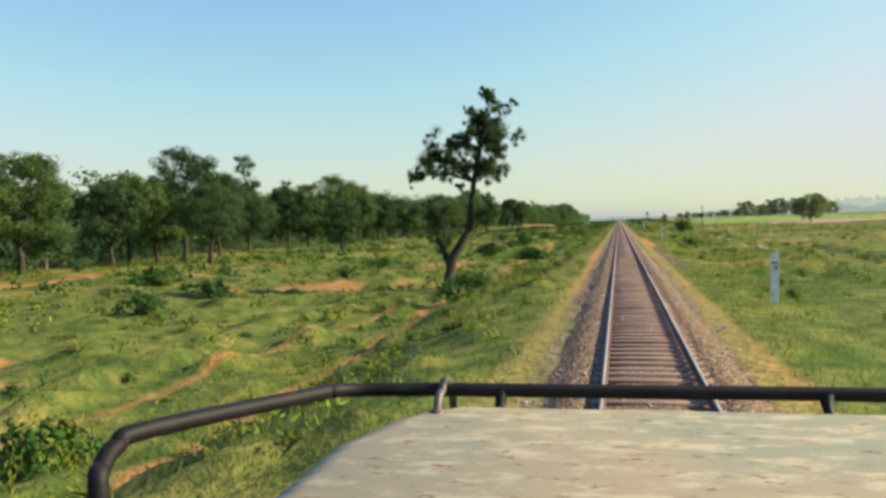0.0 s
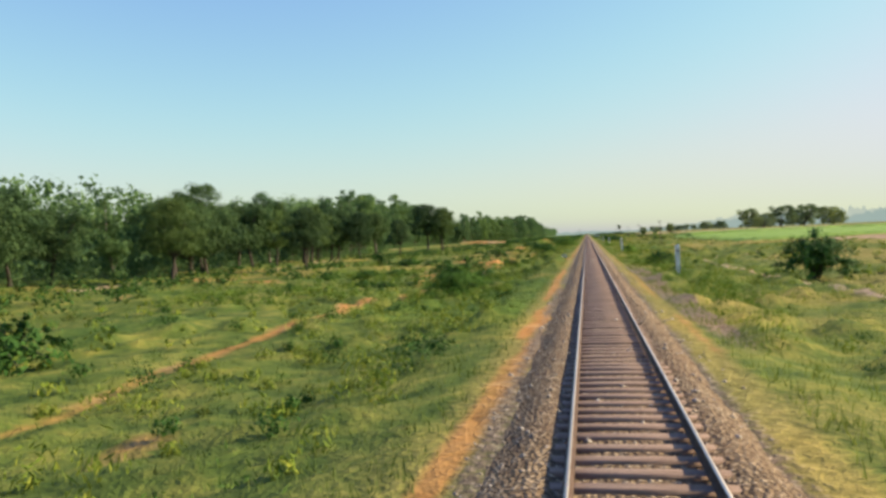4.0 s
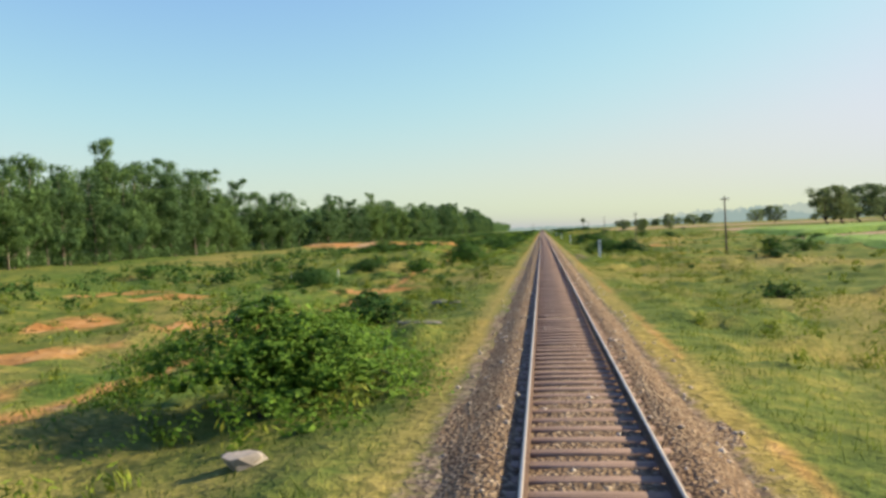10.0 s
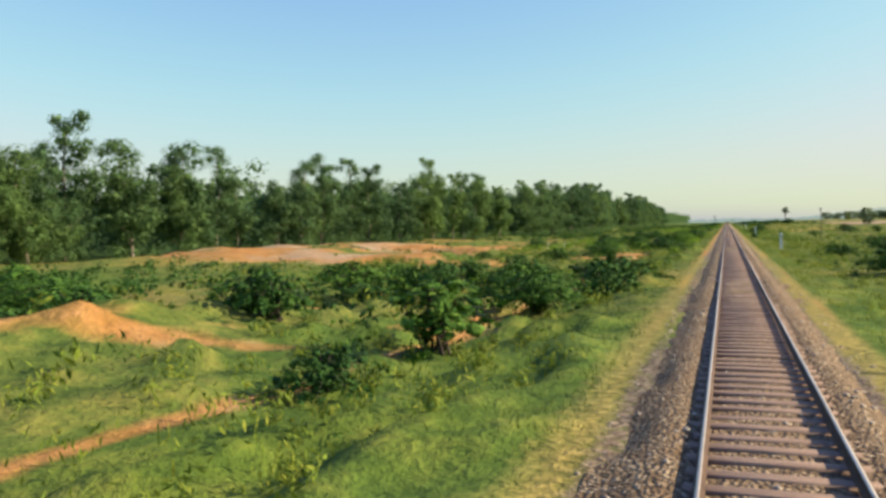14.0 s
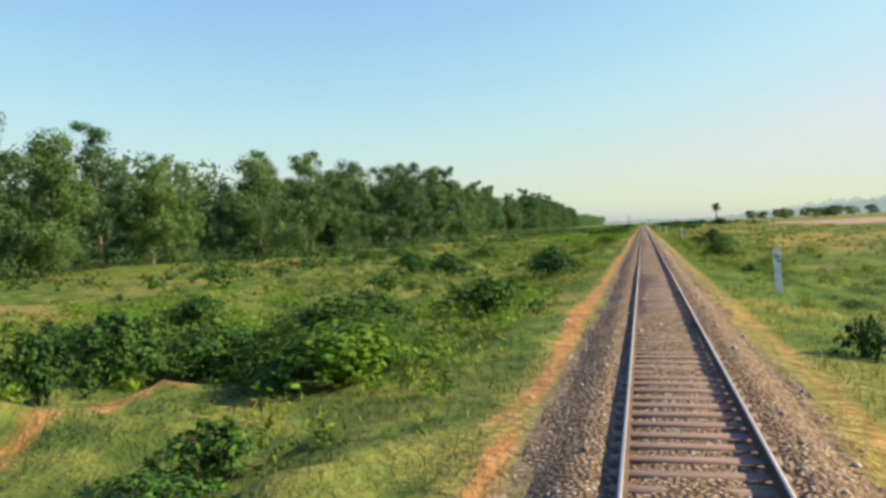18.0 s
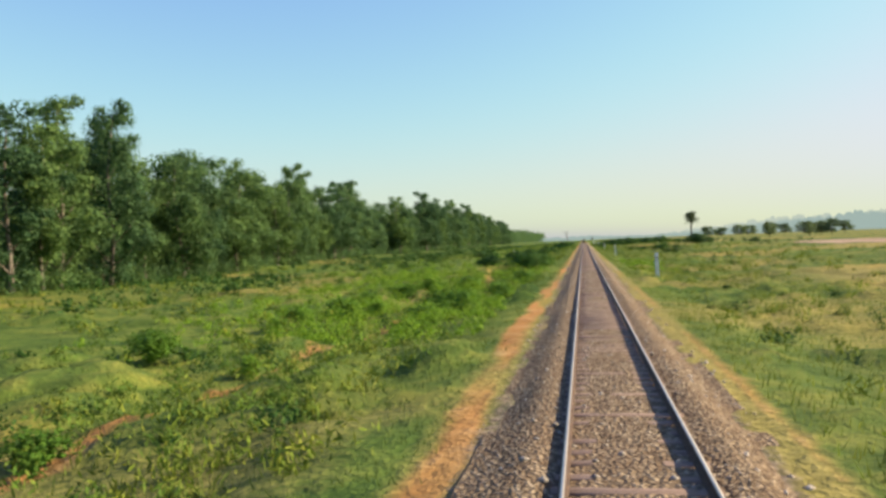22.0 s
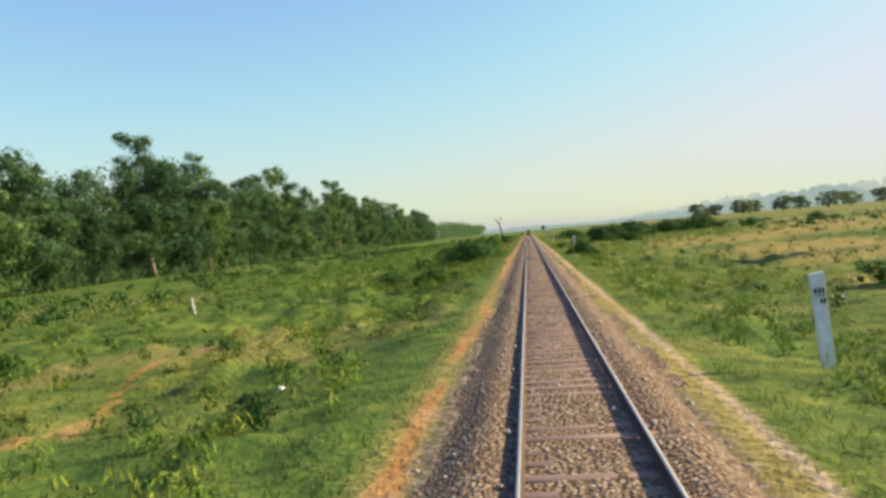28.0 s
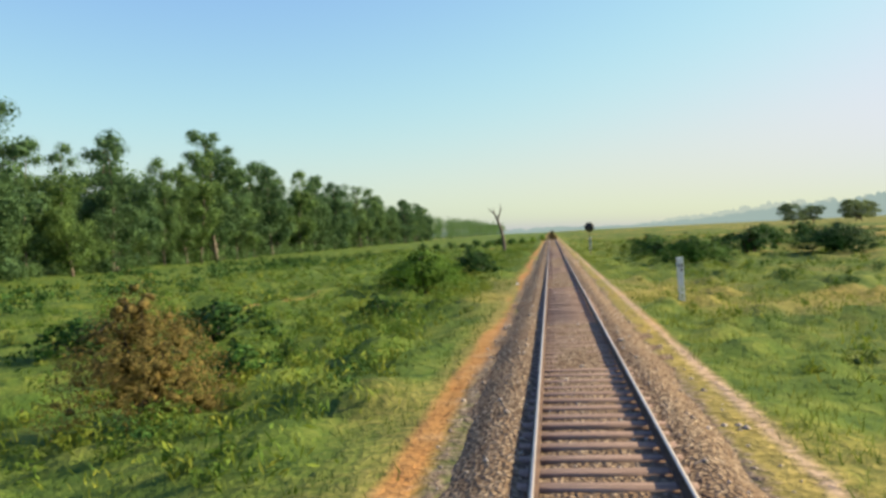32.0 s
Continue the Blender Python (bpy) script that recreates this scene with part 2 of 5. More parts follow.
    bumped(nt, b, both.outputs[0], 0.7, 0.16)
    return m


def ballast_stone():
    """Crushed stone, grey-brown, each stone with its own tone, brown dust in patches, shade painted into the gaps."""
    m, nt, b = material("ballast_stone", 0.95)
    b.inputs["Specular IOR Level"].default_value = 0.15
    pos = nt.nodes.new("ShaderNodeNewGeometry").outputs["Position"]
    v = node(nt, "ShaderNodeTexVoronoi", Scale=13.0)
    nt.links.new(pos, v.inputs["Vector"])
    stone = ramp(nt, v.outputs["Color"], (0.0, (0.09, 0.058, 0.036)), (0.5, (0.225, 0.15, 0.088)), (1.0, (0.54, 0.42, 0.28)))
    patch = noise_of(nt, 0.5, 5, 0.6)
    col = mixed(nt, ramp(nt, patch, (0.4, (0, 0, 0)), (0.7, (0.65, 0.65, 0.65))), stone, (0.23, 0.145, 0.085))
    # shade in the gaps between stones, multiplied into their colour
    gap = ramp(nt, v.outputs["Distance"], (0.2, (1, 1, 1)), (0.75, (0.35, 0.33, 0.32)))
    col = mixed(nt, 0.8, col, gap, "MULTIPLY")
    nt.links.new(col, b.inputs["Base Color"])
    bumped(nt, b, gap, 1.0, 0.06)
    return m


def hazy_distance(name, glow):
    """Woods two kilometres and more away: a plain pale backdrop, its haze painted in as a glow."""
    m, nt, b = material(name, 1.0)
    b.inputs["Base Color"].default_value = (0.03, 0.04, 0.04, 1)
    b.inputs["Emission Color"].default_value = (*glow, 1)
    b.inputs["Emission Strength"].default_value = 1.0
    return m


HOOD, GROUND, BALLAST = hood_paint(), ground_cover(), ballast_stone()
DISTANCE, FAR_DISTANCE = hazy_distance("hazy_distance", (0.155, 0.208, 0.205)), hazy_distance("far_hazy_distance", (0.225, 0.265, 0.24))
STONE = plain("loose_stone", (0.17, 0.13, 0.1), (0.5, 0.43, 0.35), 2.5, 0.95)
TILLED = plain("tilled_soil", (0.27, 0.165, 0.1), (0.36, 0.235, 0.15), 0.25, 0.95, bump=0.8, dist=0.1)

# ---- building blocks ----
rng = np.random.default_rng(7)


def np_mesh(name, verts, faces, mat, smooth=False):
    """A mesh from an array of corners and an array of triangles or quads."""
    me = bpy.data.meshes.new(name)
    verts, faces = np.asarray(verts, np.float32), np.asarray(faces, np.int32)
    k = faces.shape[1]
    me.vertices.add(len(verts))
    me.vertices.foreach_set("co", verts.ravel())
    me.loops.add(faces.size)
    me.loops.foreach_set("vertex_index", faces.ravel())
    me.polygons.add(len(faces))
    me.polygons.foreach_set("loop_start", np.arange(0, faces.size, k, dtype=np.int32))
    if smooth:
        me.polygons.foreach_set("use_smooth", np.ones(len(faces), bool))
    me.materials.append(mat)
    me.update(calc_edges=True)
    return me


def part(name, data, parent, label="", m=None, mat=None):
    """Links a mesh, or a bmesh with its material, as one part under a thing."""
    if isinstance(data, bmesh.types.BMesh):
        me = bpy.data.meshes.new(name)
        data.to_mesh(me)
        data.free()
        me.materials.append(mat)
        data = me
    ob = new(name, data)
    ob.parent = parent
    if m is not None:
        ob.matrix_basis = m
    return tagged(ob, label) if label else ob


def thing(name, label, category, m=None, group="", kind=""):
    ob = new(name)
    ob.empty_display_size = 0.2
    if m is not None:
        ob.matrix_basis = m
    return tagged(ob, label, category, group, kind)


def tube(path, radii, sides=8):
    """Corners and quads of a tapered tube along a path, ends closed with a last tiny ring."""
    path, radii = [Vector([float(q) for q in p]) for p in path], [float(q) for q in radii]
    verts, faces, side = [], [], None
    for i, p in enumerate(path):
        way = (path[min(i + 1, len(path) - 1)] - path[max(i - 1, 0)]).normalized()
        side = way.orthogonal() if side is None else side - way * side.dot(way)
        side.normalize()
        up = side.cross(way)
        for k in range(sides):
            a = 2 * math.pi * k / sides
            verts.append(p + radii[i] * (math.cos(a) * side + math.sin(a) * up))
    for i in range(len(path) - 1):
        for k in range(sides):
            a, b = i * sides + k, i * sides + (k + 1) % sides
            faces.append((a, b, b + sides, a + sides))
    return [tuple(v) for v in verts], faces


def eased(path, steps=5):
    """A path bent smoothly through its points."""
    p = [Vector(q) for q in path]
    out = []
    for i in range(len(p) - 1):
        a, b, c, d = p[max(i - 1, 0)], p[i], p[i + 1], p[min(i + 2, len(p) - 1)]
        for k in range(steps):
            t = k / steps
            out.append(0.5 * (2 * b + (c - a) * t + (2 * a - 5 * b + 4 * c - d) * t * t + (3 * b - a - 3 * c + d) * t ** 3))
    return out + [p[-1]]


def joined(*pieces):
    verts, faces = [], []
    for v, f in pieces:
        n = len(verts)
        verts += v
        faces += [tuple(i + n for i in q) for q in f]
    return np.array(verts), np.array(faces)


def bevel_box(bm, size, centre, bevel=0.01):
    """A box with worn edges, added to bm."""
    got = bmesh.ops.create_cube(bm, size=1.0, matrix=Matrix.Translation(centre) @ Matrix.Diagonal((*size, 1)))["verts"]
    edges = {e for v in got for e in v.link_edges}
    bmesh.ops.bevel(bm, geom=list(edges), offset=bevel, segments=2, affect="EDGES")
    return bm


def leaf_quads(centres, length, width, r, droop=0.0, outward=None):
    """A four-cornered leaf or leaf tuft at each centre, turned at random, or facing more or less outward."""
    n = len(centres)
    u = r.normal(size=(n, 3))
    u[:, 2] -= droop
    if outward is not None:                          # lying along the clump's skin, like scales, a little lifted
        u = u - 0.8 * (u * outward).sum(1)[:, None] * outward / ((outward * outward).sum(1)[:, None] + 1e-6)
    u /= np.linalg.norm(u, axis=1)[:, None]
    w = np.cross(u, r.normal(size=(n, 3)) * (1.0 if outward is None else 0.32) + (0 if outward is None else outward))
    w /= np.linalg.norm(w, axis=1)[:, None]
    a, b = u * (length * r.uniform(0.6, 1.25, n))[:, None] / 2, w * (width * r.uniform(0.6, 1.25, n))[:, None] / 2
    verts = np.stack([centres - a, centres + b * 1.0 - a * 0.1, centres + a, centres - b - a * 0.1], 1).reshape(-1, 3)
    return verts, np.arange(4 * n).reshape(-1, 4)


def clump(centre, radius, n, r, shell=0.55):
    """Points in a ragged ball, thicker towards its skin."""
    d = r.normal(size=(n, 3))
    d /= np.linalg.norm(d, axis=1)[:, None]
    k = shell + (1.04 - shell) * r.random(n) ** 0.7
    return np.array(tuple(centre), float) + d * np.asarray(radius) * k[:, None]


def ball_template(cuts):
    """Corners and quads of a cube blown up to a ball."""
    ticks = np.linspace(-1, 1, cuts + 1)
    verts, faces, index = [], [], {}

    def corner(p):
        key = tuple(round(float(q), 3) for q in p)
        if key not in index:
            index[key] = len(verts)
            verts.append(np.array(p) / np.linalg.norm(p))
        return index[key]

    for axis in range(3):
        for sign in (-1, 1):
            for i in range(cuts):
                for j in range(cuts):
                    quad = []
                    for u, w in ((i, j), (i + 1, j), (i + 1, j + 1), (i, j + 1)):
                        p = [0.0, 0.0, 0.0]
                        p[axis], p[(axis + 1) % 3], p[(axis + 2) % 3] = sign, ticks[u] * (1 if sign > 0 else -1), ticks[w]
                        quad.append(corner(p))
                    faces.append(quad)
    return np.array(verts), np.array(faces)


BALL_FINE, BALL_COARSE = ball_template(2), ball_template(1)


def masses(heaps, r, k=0.8, fine=True):
    """The closed inner mass of each clump (centre, radii): a knobbly ball, turned at random."""
    bv, bf = BALL_FINE if fine else BALL_COARSE
    n = len(heaps)
    c, s = np.array([tuple(h[0]) for h in heaps], float), np.array([h[1] for h in heaps], float) * k
    turn = np.linalg.qr(r.normal(size=(n, 3, 3)))[0]
    turn *= np.sign(np.linalg.det(turn))[:, None, None]
    v = np.einsum("nij,vj->nvi", turn, bv) * r.uniform(0.55, 1.3, (n, len(bv), 1))
    v = v * s[:, None, :] + c[:, None, :]
    return v.reshape(-1, 3), (np.arange(n) * len(bv))[:, None, None].repeat(len(bf), 1).reshape(-1, 1) + np.tile(bf, (n, 1))


def both_of(a, b):
    return np.concatenate([a[0], b[0]]), np.concatenate([a[1], b[1] + len(a[0])])


def heaped(heaps, r, length, width, droop, share, shell=0.3, core=0.0, fine=True):
    """Leaves of many clumps (centre, radii), each leaf facing away from its clump's middle, round an inner mass."""
    if core:
        return both_of(masses(heaps, r, core, fine), heaped(heaps, r, length, width, droop, share, shell))
    pts = [clump(c, s, int(share(s[0])), r, shell) for c, s in heaps]
    out = np.concatenate([p - np.array(tuple(c), float) for p, (c, s) in zip(pts, heaps)])
    out /= np.linalg.norm(out, axis=1)[:, None] + 1e-6
    return leaf_quads(np.concatenate(pts), length, width, r, droop, out)


def hashed(ix, iy, seed):
    h = np.sin(ix * 127.1 + iy * 311.7 + seed * 74.7) * 43758.5453
    return h - np.floor(h)


def lumps(x, y, size, seed):
    """Smooth random values from 0 to 1 over the plan, with lumps of that size."""
    x, y = np.asarray(x, float) / size, np.asarray(y, float) / size
    ix, iy = np.floor(x), np.floor(y)
    fx, fy = x - ix, y - iy
    fx, fy = fx * fx * (3 - 2 * fx), fy * fy * (3 - 2 * fy)
    a = hashed(ix, iy, seed) * (1 - fx) + hashed(ix + 1, iy, seed) * fx
    b = hashed(ix, iy + 1, seed) * (1 - fx) + hashed(ix + 1, iy + 1, seed) * fx
    return a * (1 - fy) + b * fy


def patches(x, y, size, seed):
    """Ragged random values from 0 to 1: lumps of three sizes, turned against one another."""
    x, y = np.asarray(x, float), np.asarray(y, float)
    return 0.5 * lumps(x * 0.8 - y * 0.6, x * 0.6 + y * 0.8, size, seed) + 0.32 * lumps(x * 0.5 + y * 0.87, y * 0.5 - x * 0.87, size * 0.45, seed + 3) + 0.18 * lumps(x * 0.9 + y * 0.44, y * 0.9 - x * 0.44, size * 0.2, seed + 7)


def step(v, lo, hi):
    k = np.clip((np.asarray(v, float) - lo) / (hi - lo), 0, 1)
    return k * k * (3 - 2 * k)


# ---- the lie of the land ----


def trail(y):
    """Where the footpath beside the line runs."""
    return -12.0 + 1.8 * np.sin(y / 41.0) + 1.1 * np.sin(y / 17.0 + 1) + 1.3 * (lumps(0 * y, y, 7, 41) - 0.5)


def sand(x, y):
    """The eroded sandy bank by the plantation."""
    return step(y, 570, 605) * (1 - step(y, 690, 740)) * step(-x, 31, 37) * (1 - step(-x, 72, 82)) * (1 - 0.5 * step(y, 640, 665))


def land(x, y):
    """Height of the ground; the rails' top is at 0.45."""
    x, y = np.asarray(x, float), np.asarray(y, float)
    left = 0.08 - 0.82 * step(-x, 2.3, 10) + 0.7 * step(-x, 45, 75)
    right = 0.08 - 0.5 * step(x, 2.3, 7) + 1.25 * step(x, 8, 75)
    z = np.where(x < 0, left, right)
    rough = step(np.abs(x), 3.2, 11) * (1 - step(np.abs(x), 85, 128))
    z = z + rough * np.where(x < 0, 1.0, 0.55) * (0.75 * (lumps(x, y, 17, 1) - 0.5) + 0.42 * (lumps(x, y, 6.5, 2) - 0.5))
    z = z + (0.05 + 0.12 * step(np.abs(x), 2.4, 5)) * (lumps(x, y, 1.7, 3) - 0.5)
    clumps = 0.55 * lumps(x + 0.6 * y, y - 0.6 * x, 1.9, 71) + 0.45 * lumps(x - 0.4 * y, y + 0.4 * x, 1.1, 72)
    cover = step(np.abs(x), 2.9, 4.5) * (1 - step(np.abs(x), 30, 55)) * (0.25 + 0.75 * step(patches(x, y, 13, 73), 0.35, 0.6))
    z = z + cover * 0.62 * step(clumps, 0.45, 0.85) * np.where(x < 0, 1.0, 0.8)
    near_post = np.abs((y - 31 + 42) % 83.3 - 42)
    z = z + 0.22 * np.exp(-((x - 5.4) ** 2 + near_post ** 2) / 1.6) + 0.55 * np.exp(-((x - 6.5) / 3) ** 2 - ((y - 201) / 6) ** 2)
    z = z - 0.75 * np.exp(-((x + 3.5) / 1.3) ** 4) * step(y, 254, 258.5) * (1 - step(y, 262.6, 263.8))
    z = z - 0.8 * step(-x, 6, 12) * (1 - step(-x, 26, 46)) * (1 - step(y, 85, 140))
    z = z - 0.12 * np.exp(-((x - trail(y)) / 0.8) ** 2)
    z = z + 1.1 * np.exp(-((x + 20 + 2 * np.sin(y / 13)) / 3.2) ** 2) * step(y, 470, 490) * (1 - step(y, 528, 545))
    z = z + 0.55 * sand(x, y) * step(-x + 3 * (lumps(x, y, 6, 88) - 0.5), 50, 52.5)
    z = z + sand(x, y) * (0.6 * step(lumps(x, y, 8, 4), 0.42, 0.58) + 0.3 * lumps(x, y, 2.6, 5))
    return z


def forest_edge(y):
    """How far from the line the plantation's first trees stand."""
    knots = ((-80, 58), (60, 62), (160, 68), (260, 62), (400, 72), (480, 92), (600, 96), (640, 80), (720, 76), (800, 66), (860, 60), (930, 66), (1020, 74), (1100, 80), (1180, 74), (1260, 78), (1340, 80), (1450, 84), (3200, 100))
    return np.interp(y, [k[0] for k in knots], [k[1] for k in knots])


def path_share(x, y):
    """Pale trodden paths: beside the ballast, along the wood, and across the grass on the right."""
    x, y = np.asarray(x, float), np.asarray(y, float)
    wob = 0.5 * (lumps(0 * x, y, 6, 85) - 0.5)
    p = np.exp(-((x - 2.7 - 0.5 * wob) / 0.24) ** 2) * step(y, 690, 730) * np.maximum(0.62 * step(lumps(0 * x, y, 21, 84), 0.35, 0.65), (0.7 + 0.4 * wob) * step(y, 1015, 1040))
    p = np.maximum(p, 0.95 * np.exp(-((x + forest_edge(y) - 9 + 5 * wob) / 0.9) ** 2) * step(y, 190, 220) * (1 - step(y, 455, 480)) * step(lumps(0 * x, y, 17, 86), 0.25, 0.45))
    p = np.maximum(p, 0.62 * sand(x, y) * step(-x, 38, 47) * step(patches(x, y, 7, 87), 0.25, 0.6))
    across = np.interp(y, (60, 100, 160, 219, 238, 251, 270), (14, 15, 14, 12.4, 12, 18, 30))
    return np.maximum(p, 0.85 * np.exp(-((x - across - wob) / 0.35) ** 2) * step(y, 70, 90) * (1 - step(y, 258, 268)))


def soil_share(x, y):
    """How bare the ground is: the cess beside the ballast, footpaths, the sandy bank, scattered bare patches."""
    x, y = np.asarray(x, float), np.asarray(y, float)
    width = 0.18 + 0.36 * lumps(0 * x, y, 8, 64)
    s = 0.9 * np.exp(-((x + 2.66 - 0.2 * np.sin(y / 23) - 0.5 * (lumps(0 * x, y, 3.5, 65) - 0.5)) / width) ** 2) * np.maximum(step(lumps(0 * x, y, 26, 6), 0.12, 0.42) * (1 - 0.6 * step(y, 370, 395) * (1 - step(y, 540, 580))), 0.84 * step(y, 560, 640))
    s = np.maximum(s, 0.62 * np.exp(-((x - 2.85) / 0.3) ** 2) * step(lumps(0 * x, y, 9, 66), 0.25, 0.6))
    s = np.maximum(s, 0.92 * np.exp(-((x - 3.3) / 0.45) ** 2) * np.maximum(step(y, 84, 94) * (1 - step(y, 132, 142)), step(y, 346, 350) * (1 - step(y, 362, 368))))
    s = np.maximum(s, 0.7 * np.exp(-((x - trail(y)) / 0.6) ** 2) * step(lumps(0 * x, y, 33, 8), 0.15, 0.45) * (1 - 0.6 * step(y, 1020, 1060)))
    s = np.maximum(s, 0.6 * np.exp(-((x - trail(y + 60) * 1.35) / 0.5) ** 2) * step(lumps(0 * x, y, 40, 9), 0.6, 0.8))
    s = np.maximum(s, sand(x, y) * 0.9 * step(patches(x, y, 9, 10), 0.22, 0.45))
    s = np.maximum(s, 0.7 * step(patches(x, y, 11, 11), 0.60, 0.76) * step(-x, 6, 12) * (1 - step(-x, 50, 60)) * (1 - 0.75 * step(y, 640, 720)))
    s = np.maximum(s, 0.76 * step(y, 570, 585) * (1 - step(y, 620, 640)) * step(-x, 8, 10) * (1 - step(-x, 15, 19)) * step(patches(x, y, 6, 12), 0.35, 0.6))
    s = np.maximum(s, 0.62 * step(y + 3 * (lumps(x, y, 5, 67) - 0.5), 492, 496) * (1 - step(y + 3 * (lumps(x, y, 5, 67) - 0.5), 498, 502)) * step(x, 5.5, 7.5) * (1 - step(x, 20, 28)))
    return s * (1 - step(np.abs(x), 85, 120))


def dry_share(x, y):
    x, y = np.asarray(x, float), np.asarray(y, float)
    d = np.where(x > 0, 0.95 * np.exp(-((x - 2.3) / 0.5) ** 4), 0.7 * np.exp(-((x + 2.7) / 0.7) ** 2))
    d = np.maximum(d, 0.55 * step(patches(x, y, 13, 13), 0.46, 0.74))
    d = np.maximum(d, 0.7 * step(patches(x, y, 30, 14), 0.52, 0.7) * step(x, 12, 20))
    d = d * (1 - 0.75 * step(y, 1080, 1120) * step(-x, 3.5, 6))
    return d + (0.35 - d) * step(np.abs(x), 85, 120)


def gravel_share(x, y):
    """Ballast spilled over the shoulders, and the dark stony service strip that shows here and there to the right."""
    x, y = np.asarray(x, float), np.asarray(y, float)
    g = 0.66 * np.exp(-((np.abs(x) - np.where(x > 0, 1.8, 2.05)) / (0.22 + 0.3 * lumps(0 * x, y, 5, 81))) ** 2)
    mid = 3.6 + 0.35 * (lumps(0 * x, y, 12, 82) - 0.5)
    there = np.maximum(step(y, 50, 62) * (1 - step(y, 84, 94)), step(y, 160, 180) * (1 - step(y, 212, 235)))
    there = np.maximum(there, 0.85 * step(y, 440, 446) * (1 - step(y, 456, 460)))
    return np.maximum(g, 0.95 * there * np.exp(-((x - mid) / 0.62) ** 4))


def lush_share(x, y):
    """Where the grass grows rank and deep green."""
    x, y = np.asarray(x, float), np.asarray(y, float)
    g = 0.75 * step(y, 600, 1000) * np.where(x < 0, 1.0, 0.6) * np.maximum(step(patches(x, y, 18, 61), 0.2, 0.5), step(y, 1080, 1120))
    return np.maximum(g, 0.8 * step(patches(x, y, 16, 62), 0.5, 0.66)) * (1 - step(np.abs(x), 85, 120))


def sheet(xs, ys, height, mat, name):
    gx, gy = np.meshgrid(xs, ys)
    gz = height(gx, gy)
    nx, ny = len(xs), len(ys)
    i = np.arange(nx * ny).reshape(ny, nx)
    quads = np.stack([i[:-1, :-1], i[:-1, 1:], i[1:, 1:], i[1:, :-1]], -1).reshape(-1, 4)
    me = np_mesh(name, np.stack([gx, gy, gz], -1).reshape(-1, 3), quads, mat, True)
    return me, gx.ravel(), gy.ravel()


near = np.concatenate([-np.geomspace(22, 130, 44)[::-1], np.arange(-21.6, 21.61, 0.45), np.geomspace(22, 130, 38)])
xs = np.concatenate([[-4500, -2500, -1200, -600, -350, -220, -165], near, [165, 220, 350, 600, 1200, 2500, 4500]])
ys = np.concatenate([[-3500, -1500, -600, -250, -120, -70], np.concatenate([np.arange(-40, 1262, 0.9), np.arange(1263, 1400, 1.6)]), np.arange(1405, 1700, 8), [1760, 1850, 2000, 2300, 2800, 3600, 4700]])
me, gx, gy = sheet(xs, ys, land, GROUND, "ground")
for key, share in (("soil", soil_share), ("dry", dry_share), ("lush", lush_share), ("gravel", gravel_share), ("path", path_share)):
    me.attributes.new(key, "FLOAT", "POINT").data.foreach_set("value", share(gx, gy).astype(np.float32))
tagged(new("ground", me), "rough green grassland with dry patches and sandy footpaths", "ground", kind="structure")

# ---- the line ----
TRACK_FROM, TRACK_TO = -60.0, 2300.0
track = thing("railway_track", "single broad-gauge line on grey-brown ballast, shiny rails", "railway track", kind="structure")


def bed(x, y):
    """The ballast: shoulders, and stones that here and there rise to the sleepers' tops."""
    a = np.abs(x)
    z = 0.25 + 0.045 * np.maximum(step(lumps(0 * x, y, 17, 20), 0.5, 0.85), 0.75 * step(y, 600, 720) * step(lumps(0 * x, y, 9, 27), 0.1, 0.5))
    z = z + 0.016 * step(y, 560, 700) + 0.085 * step(a, 0.95, 1.12) - 0.32 * np.clip((a - 1.4) / np.where(x > 0, 0.62, 0.8), 0, 1)
    z = z - (0.09 * (lumps(x, y, 2.9, 25) - 0.5) + 0.12 * (lumps(x, y, 0.75, 26) - 0.5)) * step(a, 1.5, 2.0)
    z = z + 0.035 * (lumps(x, y, 3.1, 24) - 0.5) + 0.032 * (lumps(x, y, 0.9, 21) - 0.5)
    return z - 0.04 * np.exp(-((a - 0.85) / 0.14) ** 2)


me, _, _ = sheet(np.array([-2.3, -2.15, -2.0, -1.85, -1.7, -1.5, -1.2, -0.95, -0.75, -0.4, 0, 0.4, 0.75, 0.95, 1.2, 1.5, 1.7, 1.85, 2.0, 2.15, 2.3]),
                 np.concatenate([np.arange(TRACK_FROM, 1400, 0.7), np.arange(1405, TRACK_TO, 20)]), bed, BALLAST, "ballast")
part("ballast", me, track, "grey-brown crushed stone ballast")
RAIL_SHAPE = [(-0.036, 0.45), (0.036, 0.45), (0.037, 0.41), (0.012, 0.395), (0.010, 0.325), (0.068, 0.305), (0.068, 0.295),
              (-0.068, 0.295), (-0.068, 0.305), (-0.010, 0.325), (-0.012, 0.395), (-0.037, 0.41)]
